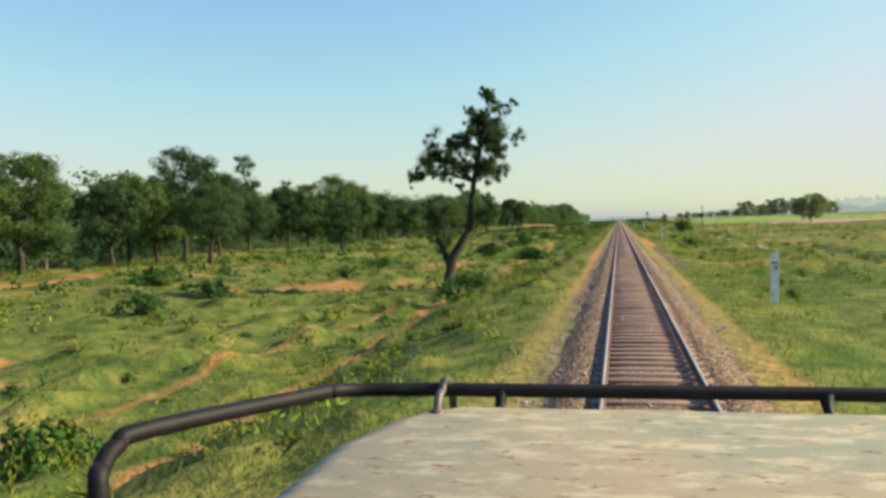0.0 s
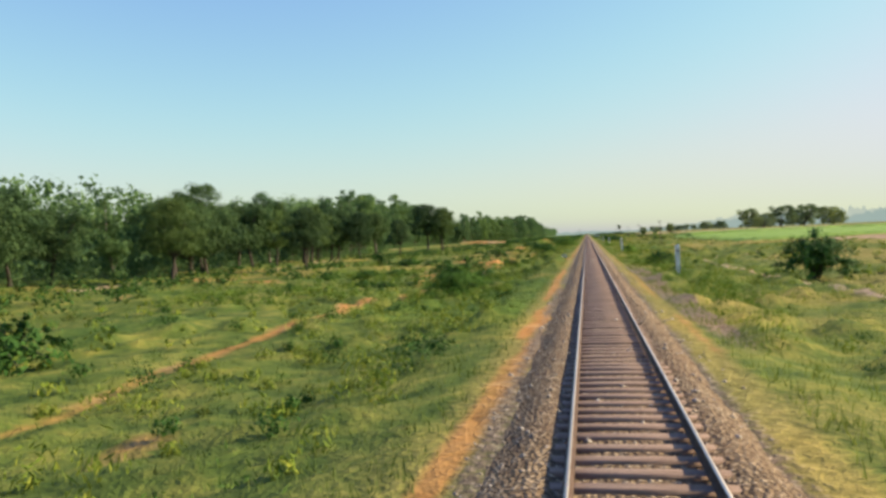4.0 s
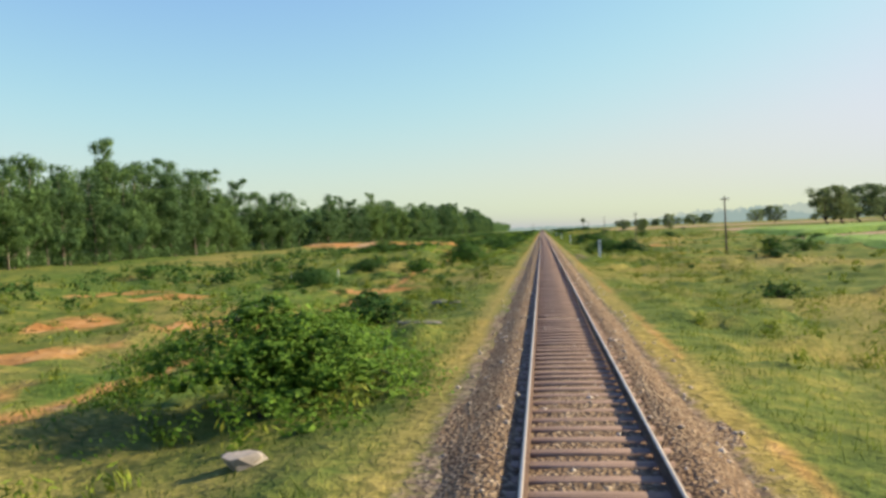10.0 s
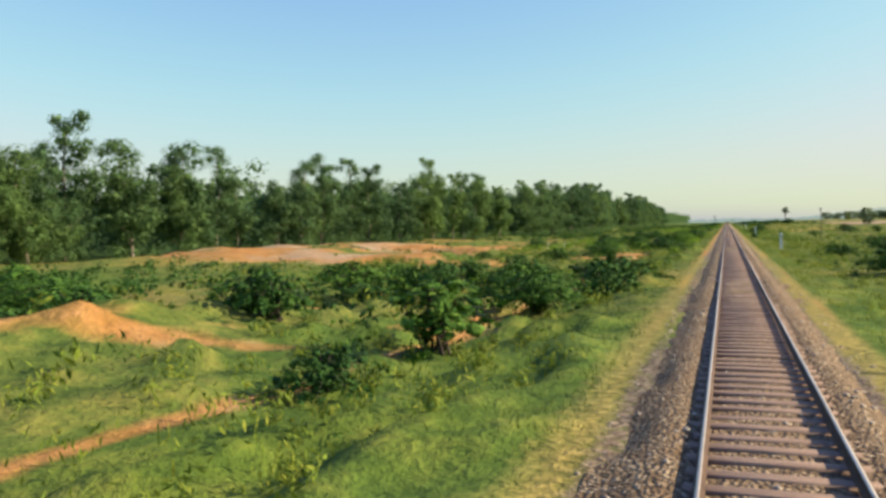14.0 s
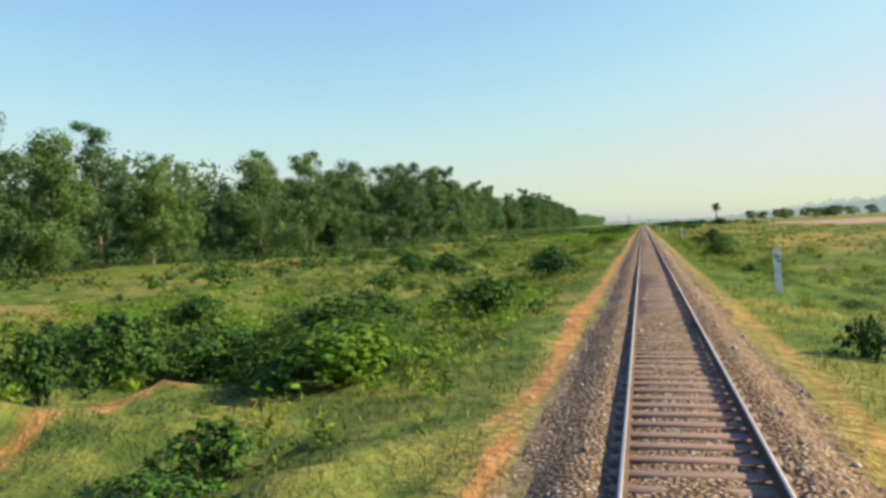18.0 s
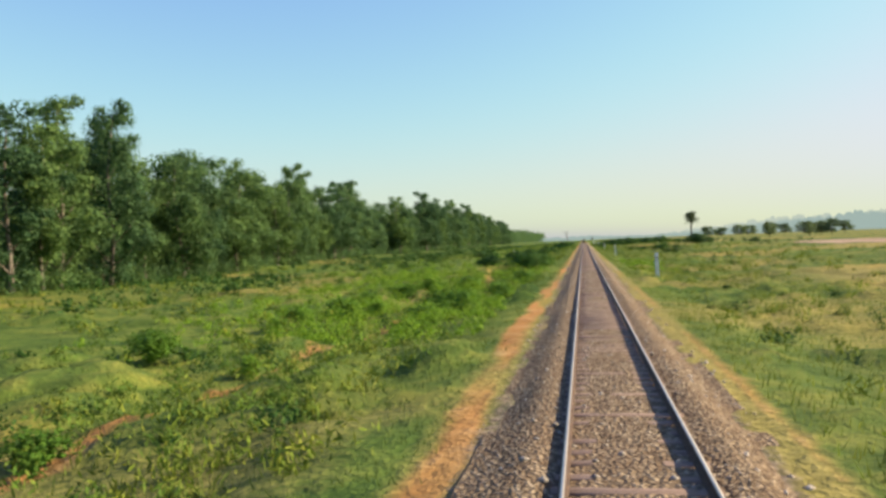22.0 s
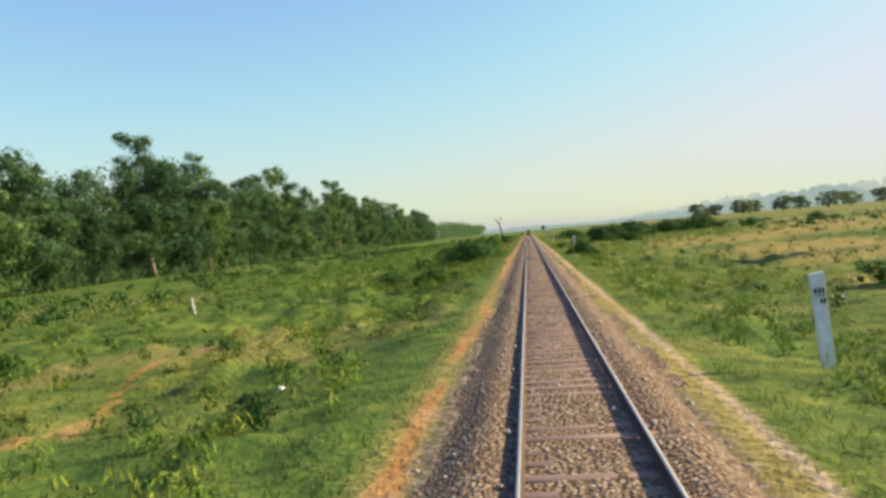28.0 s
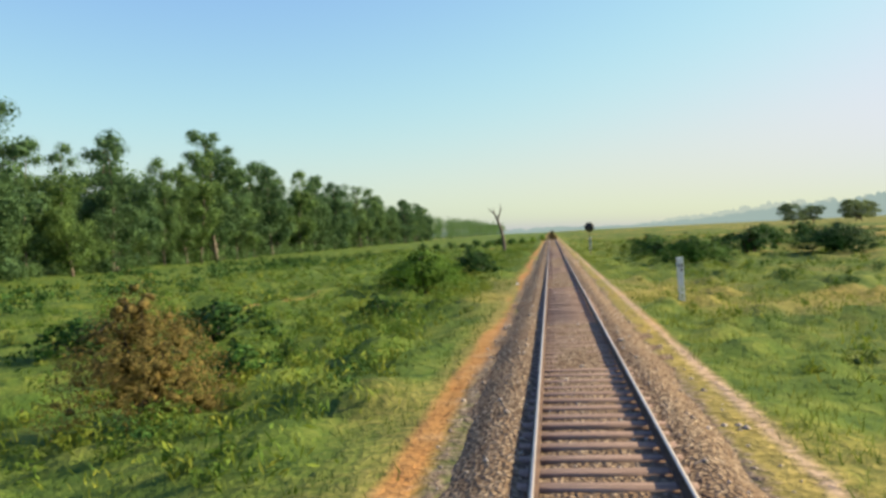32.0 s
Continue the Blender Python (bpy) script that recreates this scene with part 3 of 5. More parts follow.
for side in (-0.874, 0.874):
    n = len(RAIL_SHAPE)
    stations = np.concatenate([np.arange(TRACK_FROM, 1400, 12.8), [TRACK_TO]])
    verts = [(side + x, y, z) for y in stations for x, z in RAIL_SHAPE]
    quads = [(i * n + k, i * n + (k + 1) % n, (i + 1) * n + (k + 1) % n, (i + 1) * n + k) for i in range(len(stations) - 1) for k in range(n)]
    rail = part("rail", np_mesh("rail", verts, quads, RUST), track, "rust-brown steel rail")
    head = [(side + x, y, z) for y in (TRACK_FROM, TRACK_TO) for x, z in ((-0.026, 0.4525), (0.024, 0.4525), (0.024, 0.445), (-0.026, 0.445))]
    quads = [(k, (k + 1) % 4, 4 + (k + 1) % 4, 4 + k) for k in range(4)]
    part("running_surface", np_mesh("running_surface", head, quads, STEEL), rail, "bright polished rail head")


def sleeper_block():
    """One timber sleeper with chamfered upper edges."""
    x, y = 1.37, 0.125
    low = [(-x, -y, -0.13), (x, -y, -0.13), (x, y, -0.13), (-x, y, -0.13)]
    mid = [(a, b, -0.015) for a, b, _ in low]
    top = [(a * 0.99, b * 0.86, 0) for a, b, _ in low]
    faces = [(i, (i + 1) % 4, 4 + (i + 1) % 4, 4 + i) for i in range(4)] + [(4 + i, 4 + (i + 1) % 4, 8 + (i + 1) % 4, 8 + i) for i in range(4)]
    return np.array(low + mid + top), np.array(faces + [(8, 9, 10, 11), (3, 2, 1, 0)])


SV, SF = sleeper_block()

# ---- the locomotive's nose, standing where the journey begins ----


def locomotive_nose():
    loco = thing("locomotive_nose", "worn grey-green locomotive nose with a black handrail", "locomotive", pose(0, 0, 0))
    bm = bmesh.new()
    half, back, front, top = 1.2, 0.42, 2.02, 2.884
    ring = []
    for x, y in ((-half, back), (-half, front - 0.34), (-half + 0.09, front - 0.07), (-half + 0.17, front), (half - 0.17, front), (half - 0.09, front - 0.07), (half, front - 0.34), (half, back)):
        ring.append((x, y))
    rows = []
    for z, inset in ((1.5, 0.0), (top - 0.1, 0.0), (top - 0.05, 0.015), (top - 0.018, 0.05), (top, 0.11)):
        k = 1 - inset / half
        rows.append([bm.verts.new((x * k, y if y == back else y - inset * 0.7, z)) for x, y in ring])
    crown = [bm.verts.new((v.co.x * 0.35, v.co.y if abs(v.co.y - back) < 1e-6 else back + (v.co.y - back) * 0.6, top + 0.012)) for v in rows[-1]]
    rows.append(crown)
    for a, b in zip(rows, rows[1:]):
        for i in range(len(ring)):
            j = (i + 1) % len(ring)
            bm.faces.new((a[i], a[j], b[j], b[i]))
    bm.faces.new(crown)
    for f in bm.faces:
        f.smooth = True
    part("hood", bm, loco, "sun-bleached hood with chipped paint", mat=HOOD)
    # handrail wrapped round the nose
    path = [(-1.45, 1.2, 2.3), (-1.455, 1.22, 2.86), (-1.47, 1.25, 2.92), (-1.462, 1.29, 2.955), (-1.44, 1.36, 2.968), (-1.29, 1.83, 2.935), (-1.26, 1.9, 2.93), (-1.21, 1.955, 2.922), (-1.12, 1.985, 2.917),
            (-0.98, 2.02, 2.912), (-0.4, 2.1, 2.896), (0.124, 2.15, 2.885), (0.7, 2.1, 2.88), (1.21, 1.99, 2.88), (1.29, 1.83, 2.88), (1.45, 1.3, 2.86), (1.45, 1.2, 2.3)]
    path = eased(path)
    v, f = joined(tube(path, [0.0185] * len(path), 12))
    part("handrail", np_mesh("handrail", v, f, HAND_RAIL, True), loco, "black painted tubular handrail")
    for x, y, z in ((-0.844, 2.04, 2.908), (-0.03, 2.13, 2.885), (0.8, 2.08, 2.88)):
        v, f = joined(tube([(x, y, z), (x, y - 0.02, z - 0.03), (x, y - 0.06, 2.83), (x, y - 0.16, 2.8)], [0.02, 0.014, 0.014, 0.016], 8))
        part("handrail_support", np_mesh("handrail_support", v, f, HAND_RAIL, True), loco)
    hoop = [(-0.985, 1.885, 2.875), (-0.985, 1.91, 2.915)] + [(-0.982, 1.98 + 0.045 * math.sin(a), 2.915 + 0.03 * math.cos(a)) for a in (-1.2, -0.7, 0, 0.7, 1.2)] + [(-0.975, 2.03, 2.9), (-0.975, 2.04, 2.84)]
    curve = eased(hoop, 3)
    v, f = joined(tube(curve, [0.011] * len(curve), 8))
    bracket = part("bracket", np_mesh("bracket", v, f, BRACKET, True), loco, "worn steel hoop over the handrail")
    x, y, _ = hoop[0]
    v, f = joined(tube([(x, y, 2.872), (x, y, 2.888), (x, y, 2.892)], [0.02, 0.018, 0.004], 8))
    part("bracket_foot", np_mesh("bracket_foot", v, f, BRACKET, True), bracket)
    part("footplate", bevel_box(bmesh.new(), (2.9, 1.7, 0.16), (0, 1.27, 1.42), 0.02), loco, mat=HAND_RAIL)
    part("bogie_frame", bevel_box(bmesh.new(), (1.5, 1.3, 0.5), (0, 1.2, 1.09), 0.04), loco, mat=HAND_RAIL)
    for x in (-0.874, 0.874):
        wheel = [(x - 0.065, 1.2, 0.9525), (x - 0.06, 1.2, 0.9525), (x + 0.06, 1.2, 0.9525), (x + 0.065, 1.2, 0.9525)]
        v, f = joined(tube(wheel, [0.1, 0.5, 0.5, 0.1], 32))
        part("wheel", np_mesh("wheel", v, f, RUST, True), loco)
    return loco


locomotive_nose()

# ---- trackside posts, poles and signs ----


def distance_post(x, y, lean, turn, tall=2.1):
    """A whitewashed concrete slab post, its painted figures as dark bars, grass-grown mound at its foot."""
    z = float(land(x, y))
    ob = thing("distance_post", "leaning whitewashed concrete distance post with black figures", "distance post", pose(x, y, z - 0.05, 0, lean, turn), "distance posts")
    bm = bmesh.new()
    got = bmesh.ops.create_cube(bm, size=1.0, matrix=Matrix.Translation((0, 0, tall / 2 - 0.15)) @ Matrix.Diagonal((0.27, 0.1, tall + 0.3, 1)))["verts"]
    for v in got:
        if v.co.z > 1:
            v.co.x *= 1.12
            v.co.z -= 0.03 if v.co.x < 0 else 0
    bmesh.ops.bevel(bm, geom=list(bm.edges), offset=0.012, segments=2, affect="EDGES")
    part("slab", bm, ob, mat=WHITEWASH)
    for bx, bz, w, h in ((-0.085, tall - 0.40, 0.06, 0.12), (0.0, tall - 0.40, 0.055, 0.12), (0.08, tall - 0.40, 0.055, 0.12), (0.0, tall - 0.505, 0.2, 0.022), (0.02, tall - 0.62, 0.05, 0.11), (0.09, tall - 0.62, 0.05, 0.11)):
        part("painted_bar", bevel_box(bmesh.new(), (w, 0.008, h), (bx, -0.052, bz), 0.002), ob, mat=BLACK_PAINT)
    return ob


for y, x, lean, turn in ((33, 5.4, 1, 0), (116, 5.4, -1, 5), (200, 5.5, -1, -4), (282, 5.3, -2, 3), (363, 5.4, -1, 0), (446, 5.4, 2, 6), (526, 5.2, 1, -5), (606, 5.4, 0, 0),
                         (690, 5.4, -2, 4), (777, 5.3, -1.5, 0), (863, 5.4, -1.5, -6), (948, 5.4, -1, 0), (1031, 5.6, -3.5, 4), (1114, 5.4, -4, 0), (1196, 5.4, -1, 5), (1280, 5.4, 1, 0)):
    distance_post(x, y, lean, turn)


def telegraph_pole(x, y, lean):
    z = float(land(x, y))
    ob = thing("telegraph_pole", "dark weathered wooden telegraph pole with a crossarm", "telegraph pole", pose(x, y, z - 0.3, 0, lean, rng.uniform(-8, 8)), "telegraph poles")
    v, f = joined(tube([(0, 0, 0), (0.01, 0, 2), (0, 0.01, 4.4), (0, 0, 6.5), (0, 0, 6.53)], [0.11, 0.1, 0.088, 0.075, 0.01], 10))
    part("pole", np_mesh("pole", v, f, POLE_WOOD, True), ob)
    part("crossarm", bevel_box(bmesh.new(), (0.95, 0.07, 0.08), (0, -0.1, 6.2), 0.008), ob, mat=POLE_WOOD)
    for dx in (-0.42, -0.2, 0.2, 0.42):
        v, f = joined(tube([(dx, -0.1, 6.24), (dx, -0.1, 6.3), (dx, -0.1, 6.33), (dx, -0.1, 6.38), (dx, -0.1, 6.4)], [0.012, 0.03, 0.04, 0.035, 0.01], 8))
        part("insulator", np_mesh("insulator", v, f, WHITEWASH, True), ob)
    v, f = joined(tube([(-0.35, -0.1, 6.17), (-0.02, -0.09, 5.75)], [0.014, 0.014], 6))
    part("brace", np_mesh("brace", v, f, RUST, True), ob)
    return ob


for y, lean in ((197, 0), (364, 0.3), (449, -0.4), (530.5, 0.8), (613, 0), (697, -1)):
    telegraph_pole(19.0, y, lean)

# a disc signal seen from behind, far down the line
z = float(land(4.5, 1262))
signal = thing("disc_signal", "dark round signal board on a thin steel pole", "signal", pose(4.5, 1262, z))
v, f = joined(tube([(0, 0, -0.2), (0, 0, 2.2), (0, 0, 3.6)], [0.06, 0.05, 0.05], 10))
part("pole", np_mesh("pole", v, f, POLE_WOOD, True), signal)
v, f = joined(tube([(0, -0.08, 3.65), (0, -0.075, 3.65), (0, -0.045, 3.65), (0, -0.04, 3.65)], [0.01, 0.62, 0.62, 0.01], 28))
part("disc", np_mesh("disc", v, f, BLACK_PAINT), signal, "round board, dark on this side")

def lettering(text, size, mat):
    """Words as a thin mesh in the built-in font, standing upright and centred."""
    curve = bpy.data.curves.new("lettering", "FONT")
    curve.body, curve.size, curve.extrude, curve.offset = text, size, 0.003, size * 0.015
    curve.align_x, curve.align_y = "CENTER", "CENTER"
    tmp = new("lettering", curve)
    me = bpy.data.meshes.new_from_object(tmp)
    bpy.data.objects.remove(tmp)
    me.materials.clear()
    me.materials.append(mat)
    return me


# the numbered plate at a small culvert
z = float(land(-4.1, 262.7))
marker = thing("culvert_number_plate", "grey plate numbered 56 on a black post", "sign", pose(-4.1, 262.7, z))
part("post", bevel_box(bmesh.new(), (0.12, 0.1, 0.34 - z), (-0.1, 0.03, (0.3 - z) / 2 - 0.04), 0.012), marker, "black painted post", mat=BLACK_PAINT)
plate = part("plate", bevel_box(bmesh.new(), (0.6, 0.025, 0.4), (0.17, -0.04, 0.1 - z), 0.006), marker, "weathered grey number plate", mat=WHITEWASH)
part("number", lettering("56", 0.42, BLACK_PAINT), plate, "black figures 56", pose(0.18, -0.057, 0.1 - z, 90))
wall = thing("culvert_wall", "low dark masonry culvert wall below the ballast", "culvert", pose(-3.0, 262.2, -0.95))
for course in range(3):
    for k in range(4):
        part("stone", bevel_box(bmesh.new(), (0.44, 0.32, 0.2), (-0.78 + 0.47 * k + 0.2 * (course % 2), 0.01 * ((k * 7 + course) % 3), 0.1 + 0.21 * course), 0.02), wall, mat=SPOIL)

for x, y, tall, lean in ((-24.0, 1066, 1.2, -7), (-20.0, 435, 1.3, 0), (-24.0, 433, 1.1, 1), (-28.5, 635, 1.1, 2), (-27.5, 644, 0.8, -2)):
    stake = thing("boundary_stake", "thin whitewashed boundary stake standing in the grass", "stake", pose(x, y, float(land(x, y)) - 0.1, 0, lean), "boundary stakes")
    part("shaft", bevel_box(bmesh.new(), (0.1, 0.1, tall + 0.1), (0, 0, tall / 2), 0.015), stake, mat=WHITEWASH)


def boulder(name, x, y, size, mat, label, category, turn=0.0, r=None):
    """A knocked-about block."""
    r = r or rng
    bm = bmesh.new()
    bmesh.ops.create_icosphere(bm, subdivisions=2, radius=0.5)
    for v in bm.verts:
        k = 0.8 + 0.3 * noise.noise(v.co * 2.1 + Vector((x, y, 0)))
        c = Vector([math.copysign(abs(q * 2) ** 0.55 / 2, q) for q in v.co]) * k
        v.co = Vector((c.x * size[0], c.y * size[1], c.z * size[2]))
    me = bpy.data.meshes.new(name)
    bm.to_mesh(me)
    bm.free()
    me.materials.append(mat)
    ob = new(name, me)
    ob.matrix_basis = pose(x, y, float(land(x, y)) + size[2] * 0.25, 0, 0, turn)
    return tagged(ob, label, category)


boulder("concrete_block", -6.6, 308, (0.7, 0.5, 0.5), CONCRETE, "broken pale concrete block lying in grass", "concrete block", 20)
boulder("concrete_block", -5.3, 400, (2.6, 0.35, 0.3), CONCRETE, "fallen concrete beam lying beside the line", "concrete beam", -35)
boulder("concrete_block", -5.2, 391, (2.2, 0.5, 0.25), CONCRETE, "fallen concrete slab half sunk in grass", "concrete slab", -15)
boulder("concrete_block", -5.4, 374, (0.8, 0.6, 0.35), CONCRETE, "rough concrete lump beside the line", "concrete block", 40)
def spoil_mound(x, y, wide, long, high, label):
    """A tipped mound of earth and rubble, lumpy, thinning out to nothing at its rim."""
    xs, ys = np.linspace(-wide / 2, wide / 2, 34), np.linspace(-long / 2, long / 2, 34)

    def surface(u, w):
        d = np.sqrt((u / wide * 2) ** 2 + (w / long * 2) ** 2)
        rough = 0.5 * lumps(u + x, w + y, 0.9, 91) + 0.3 * lumps(u + x, w + y, 0.4, 92) + 0.2 * hashed(np.round(u * 9), np.round(w * 9), 93)
        return land(u + x, w + y) - 0.25 + (high + 0.25) * (1 - step(d + 0.35 * (lumps(u + x, w + y, 1.3, 94) - 0.5), 0.15, 0.95)) * (0.6 + 0.7 * rough)

    me, _, _ = sheet(xs, ys, surface, SPOIL, "spoil_mound")
    ob = new("spoil_mound", me)
    ob.matrix_basis = pose(x, y, 0)
    return tagged(ob, label, "spoil mound")


spoil_mound(-9.2, 632.5, 6.0, 5.0, 0.55, "dark mound of stony earth beside the line")
spoil_mound(-5.9, 630.0, 2.6, 3.0, 0.22, "low dark mound of stony earth beside the line")
boulder("old_rail_piece", 3.6, 308, (0.12, 2.8, 0.12), RUST, "rusty length of discarded rail", "scrap rail", 12)
for x, y, s in ((-7.0, 750, 0.3), (-6.6, 746, 0.22), (-7.8, 755, 0.25), (-6.2, 759, 0.2), (-5.3, 763, 0.2), (-2.75, 1208, 0.24), (-2.8, 1080, 0.2), (-6.9, 742, 0.3), (9.5, 1000, 0.3), (-7.5, 790, 0.25), (-7.1, 1033, 0.2), (12.4, 1048, 0.3)):
    boulder("litter", x, y, (s, s * 0.8, s * 0.45), LITTER, "scrap of pale plastic litter in the grass", "litter", s * 400)

# ---- trees ----


def eucalyptus(seed, tall, spread):
    """A tall plantation eucalyptus: a pale stem that forks into steep limbs, billowing rounded heaps of small leaves, low shoots at its foot."""
    r = np.random.default_rng(seed)
    ob = thing("eucalyptus_tree", "tall green eucalyptus in a plantation row", "tree", group="plantation trees")
    lean = r.normal(0, 0.03, 2)
    spine = [Vector((lean[0] * z + 0.22 * math.sin(z * 0.4 + seed), lean[1] * z + 0.18 * math.cos(z * 0.33 + seed), z)) for z in np.linspace(-0.4, tall * 0.86, 9)]
    pieces, heaps = [tube(spine, np.linspace(0.26, 0.05, 9) * tall / 22, 7)], []
    limbs = int(7 + spread)
    for i in range(limbs):
        h = 0.1 + 0.62 * (i + r.uniform(0, 0.9)) / limbs
        root = spine[min(6, max(1, int(h * 8)))]
        a = i * 2.4 + r.uniform(-0.6, 0.6)
        girth = 0.62 + 0.38 * math.sin(math.pi * min(1.0, 0.15 + h))
        reach = spread * girth * r.uniform(0.5, 1.0)
        rise = r.uniform(0.1, 0.22) * tall * (1.15 - 0.5 * h)
        tip = root + Vector((math.cos(a) * reach, math.sin(a) * reach, rise))
        mid = root.lerp(tip, 0.6) - Vector((0, 0, 0.12 * rise))
        pieces.append(tube([root, mid, tip], [0.1 - 0.05 * h, 0.06 - 0.03 * h, 0.015], 4))
        q = r.uniform(1.15, 1.9) * spread / 3.6
        heaps.append((tip, (q, q, q * r.uniform(0.85, 1.1))))
        for k in range(3):
            o = Vector(r.normal(0, 1, 3).tolist()).normalized() * q
            heaps.append((tip + Vector((o.x * 0.85, o.y * 0.85, o.z * 0.7)), (q * 0.62, q * 0.62, q * 0.6)))
        heaps.append((mid, (q * 0.75, q * 0.75, q * 0.8)))
    top = spine[-1]
    for k in range(6):
        a, q = k * 1.05 + r.uniform(0, 0.6), r.uniform(0.26, 0.42) * spread
        d = spread * r.uniform(0.15, 0.5)
        heaps.append((top + Vector((math.cos(a) * d, math.sin(a) * d, tall * r.uniform(-0.07, 0.06))), (q, q, q * 0.95)))
    for k in range(2, 8):
        q = spread * r.uniform(0.4, 0.55)
        heaps.append((spine[k] + Vector((r.normal(0, 0.5), r.normal(0, 0.5), 0)), (q, q, q * 1.2)))
    for k in range(4):
        a, q = r.uniform(0, 2 * math.pi), r.uniform(0.7, 1.4)
        heaps.append((Vector((math.cos(a) * r.uniform(0.5, 2.5), math.sin(a) * r.uniform(0.5, 2.5), q * r.uniform(0.7, 1.6))), (q, q, q * 1.3)))
    v, f = joined(*pieces)
    part("trunk", np_mesh("trunk", v, f, BARK_PALE, True), ob)
    inner = heaped([(c, tuple(0.74 * q for q in s)) for c, s in heaps], r, 0.75, 0.55, 0.4, lambda q: 12 + 12 * q * q, 0.15)
    v, f = both_of(inner, heaped(heaps, r, 0.3, 0.2, 0.4, lambda q: 30 + 60 * q * q, 0.75))
    part("crown", np_mesh("crown", v, f, LEAF_EUC, True), ob)
    return ob


def broad_tree(name, label, seed, tall, spread, leaf, trunk_share=0.35, heaps=34, per=70, size=0.6):
    """A broad rounded field tree on a forked trunk."""
    r = np.random.default_rng(seed)
    ob = thing(name, label, "tree")
    fork = Vector((r.normal(0, 0.3), r.normal(0, 0.3), tall * trunk_share))
    pieces = [tube([(0, 0, -0.4), (0.05, 0, 0.4), fork * 0.6 + Vector((0.15, 0, 0)), fork], np.array([0.42, 0.3, 0.24, 0.2]) * tall / 12, 9)]
    pts = []
    for i in range(heaps):
        a, k = r.uniform(0, 2 * math.pi), r.random() ** 0.5
        h = r.uniform(0.0, 1.0)
        dome = math.sqrt(max(0.05, 1 - (2 * h - 0.85) ** 2 / 1.45))
        tip = Vector((math.cos(a) * spread * k * dome, math.sin(a) * spread * k * dome, tall * (trunk_share + 0.08 + (0.88 - trunk_share) * h)))
        if i < 12:
            pieces.append(tube([fork, fork.lerp(tip, 0.5) + Vector((0, 0, 0.1 * tall * r.uniform(-0.2, 0.5))), tip], [0.13 * tall / 12, 0.07, 0.02], 6))
        s = spread * r.uniform(0.2, 0.34)
        pts.append((tip, (s, s, s * 0.75)))
    v, f = joined(*pieces)
    part("trunk", np_mesh("trunk", v, f, BARK, True), ob)
    inner = heaped([(c, tuple(0.65 * q for q in s)) for c, s in pts], r, size * 2, size * 1.4, 0.1, lambda q: 10, 0.3)
    v, f = both_of(inner, heaped(pts, r, size, size * 0.6, 0.1, lambda q: per, 0.5))
    part("crown", np_mesh("crown", v, f, leaf, True), ob)
    return ob


def planted(src, x, y, scale=1.0, turn=0.0, wide=1.0):
    return copy_thing(src, pose(x, y, float(land(x, y)), 0, 0, turn) @ Matrix.Diagonal((scale * wide, scale * wide, scale, 1)))


def stature(y):
    """How well the trees have grown along the wood."""
    return float(np.interp(y, (-50, 200, 330, 430, 520, 620, 720, 850, 960, 1100, 1200, 1300, 1600), (0.78, 0.78, 0.78, 0.9, 1.08, 0.97, 0.88, 0.94, 0.96, 1.07, 1.2, 1.25, 1.2)))


broad_kinds = [broad_tree("roadside_tree", "broad dark green tree with a rounded spreading crown", 300 + i, t, w, LEAF_BROAD, share, 60, 190, 0.28) for i, (t, w, share) in enumerate(((12.5, 4.6, 0.22), (11.0, 4.2, 0.3), (13.5, 4.4, 0.2), (10.0, 4.6, 0.26)))]
kinds = [eucalyptus(100 + i, t, s) for i, (t, s) in enumerate(((20, 3.4), (22, 3.6), (18.5, 3.6), (23, 3.5), (21, 4.2), (17, 3.4), (24, 3.8), (19, 4.4)))]
r = np.random.default_rng(3)
for row, (back, gap) in enumerate(((0, 5.6),)):
    y = -30.0 + row * 3
    while y < 1700:
        y += gap * r.uniform(0.6, 1.45) * (1 if y < 1450 else 1.7)
        x = -float(forest_edge(y)) - back - r.uniform(-2.5, 4)
        k = int(r.integers(0, 8))
        if r.random() < 0.85 * (1 - float(step(y, 300, 400))):
            planted(broad_kinds[k % 4], x + r.uniform(0, 6), y, r.uniform(0.84, 1.18), r.uniform(0, 360), r.uniform(0.95, 1.3))
            continue
        tall = 0.62 + 0.4 * float(lumps(0.0, y, 45, 31)) + 0.4 * float(lumps(0.0, y, 14, 34)) + r.uniform(-0.2, 0.16)
        tall = min(1.12, max(0.6, tall)) * stature(y)
        planted(kinds[k], x, y, tall, r.uniform(0, 360), r.uniform(1.0, 1.4))
for i, k in enumerate(broad_kinds):
    x, y = -74.0 - 3 * i, 12.0 + 70 * i
    k.matrix_basis = pose(x, y, float(land(x, y)))
for i, k in enumerate(kinds):                     # the first of each kind stands in the wood too
    x, y = -112 - 3 * i, 90.0 + 170 * i
    k.matrix_basis = pose(x, y, float(land(x, y)))

# the wood behind, too dense to count
r = np.random.default_rng(5)
pts, stems = [], []
y = -60.0
while y < 3000:
    y += r.uniform(2.8, 4.8) * (1 if y < 1500 else 2.2)
    for depth in (9, 16, 25):
        x = -float(forest_edge(y)) - depth - r.uniform(-4, 4)
        tall = (9.5 + 7 * float(lumps(0.0, y, 45, 31)) + 5 * float(lumps(x, y, 13, 35)) + r.uniform(-2.5, 2)) * stature(y) + depth * 0.06
        for k in range(0 if depth < 20 else 2, 5):
            h = 0.98 * tall * (0.16 + 0.2 * k + r.uniform(-0.05, 0.05))
            pts.append(((x + r.normal(0, 1), y + r.normal(0, 1), h), (2.6, 2.6, tall * 0.13)))
v, f = heaped(pts, r, 0.78, 0.58, 0.3, lambda q: 46, 0.3)
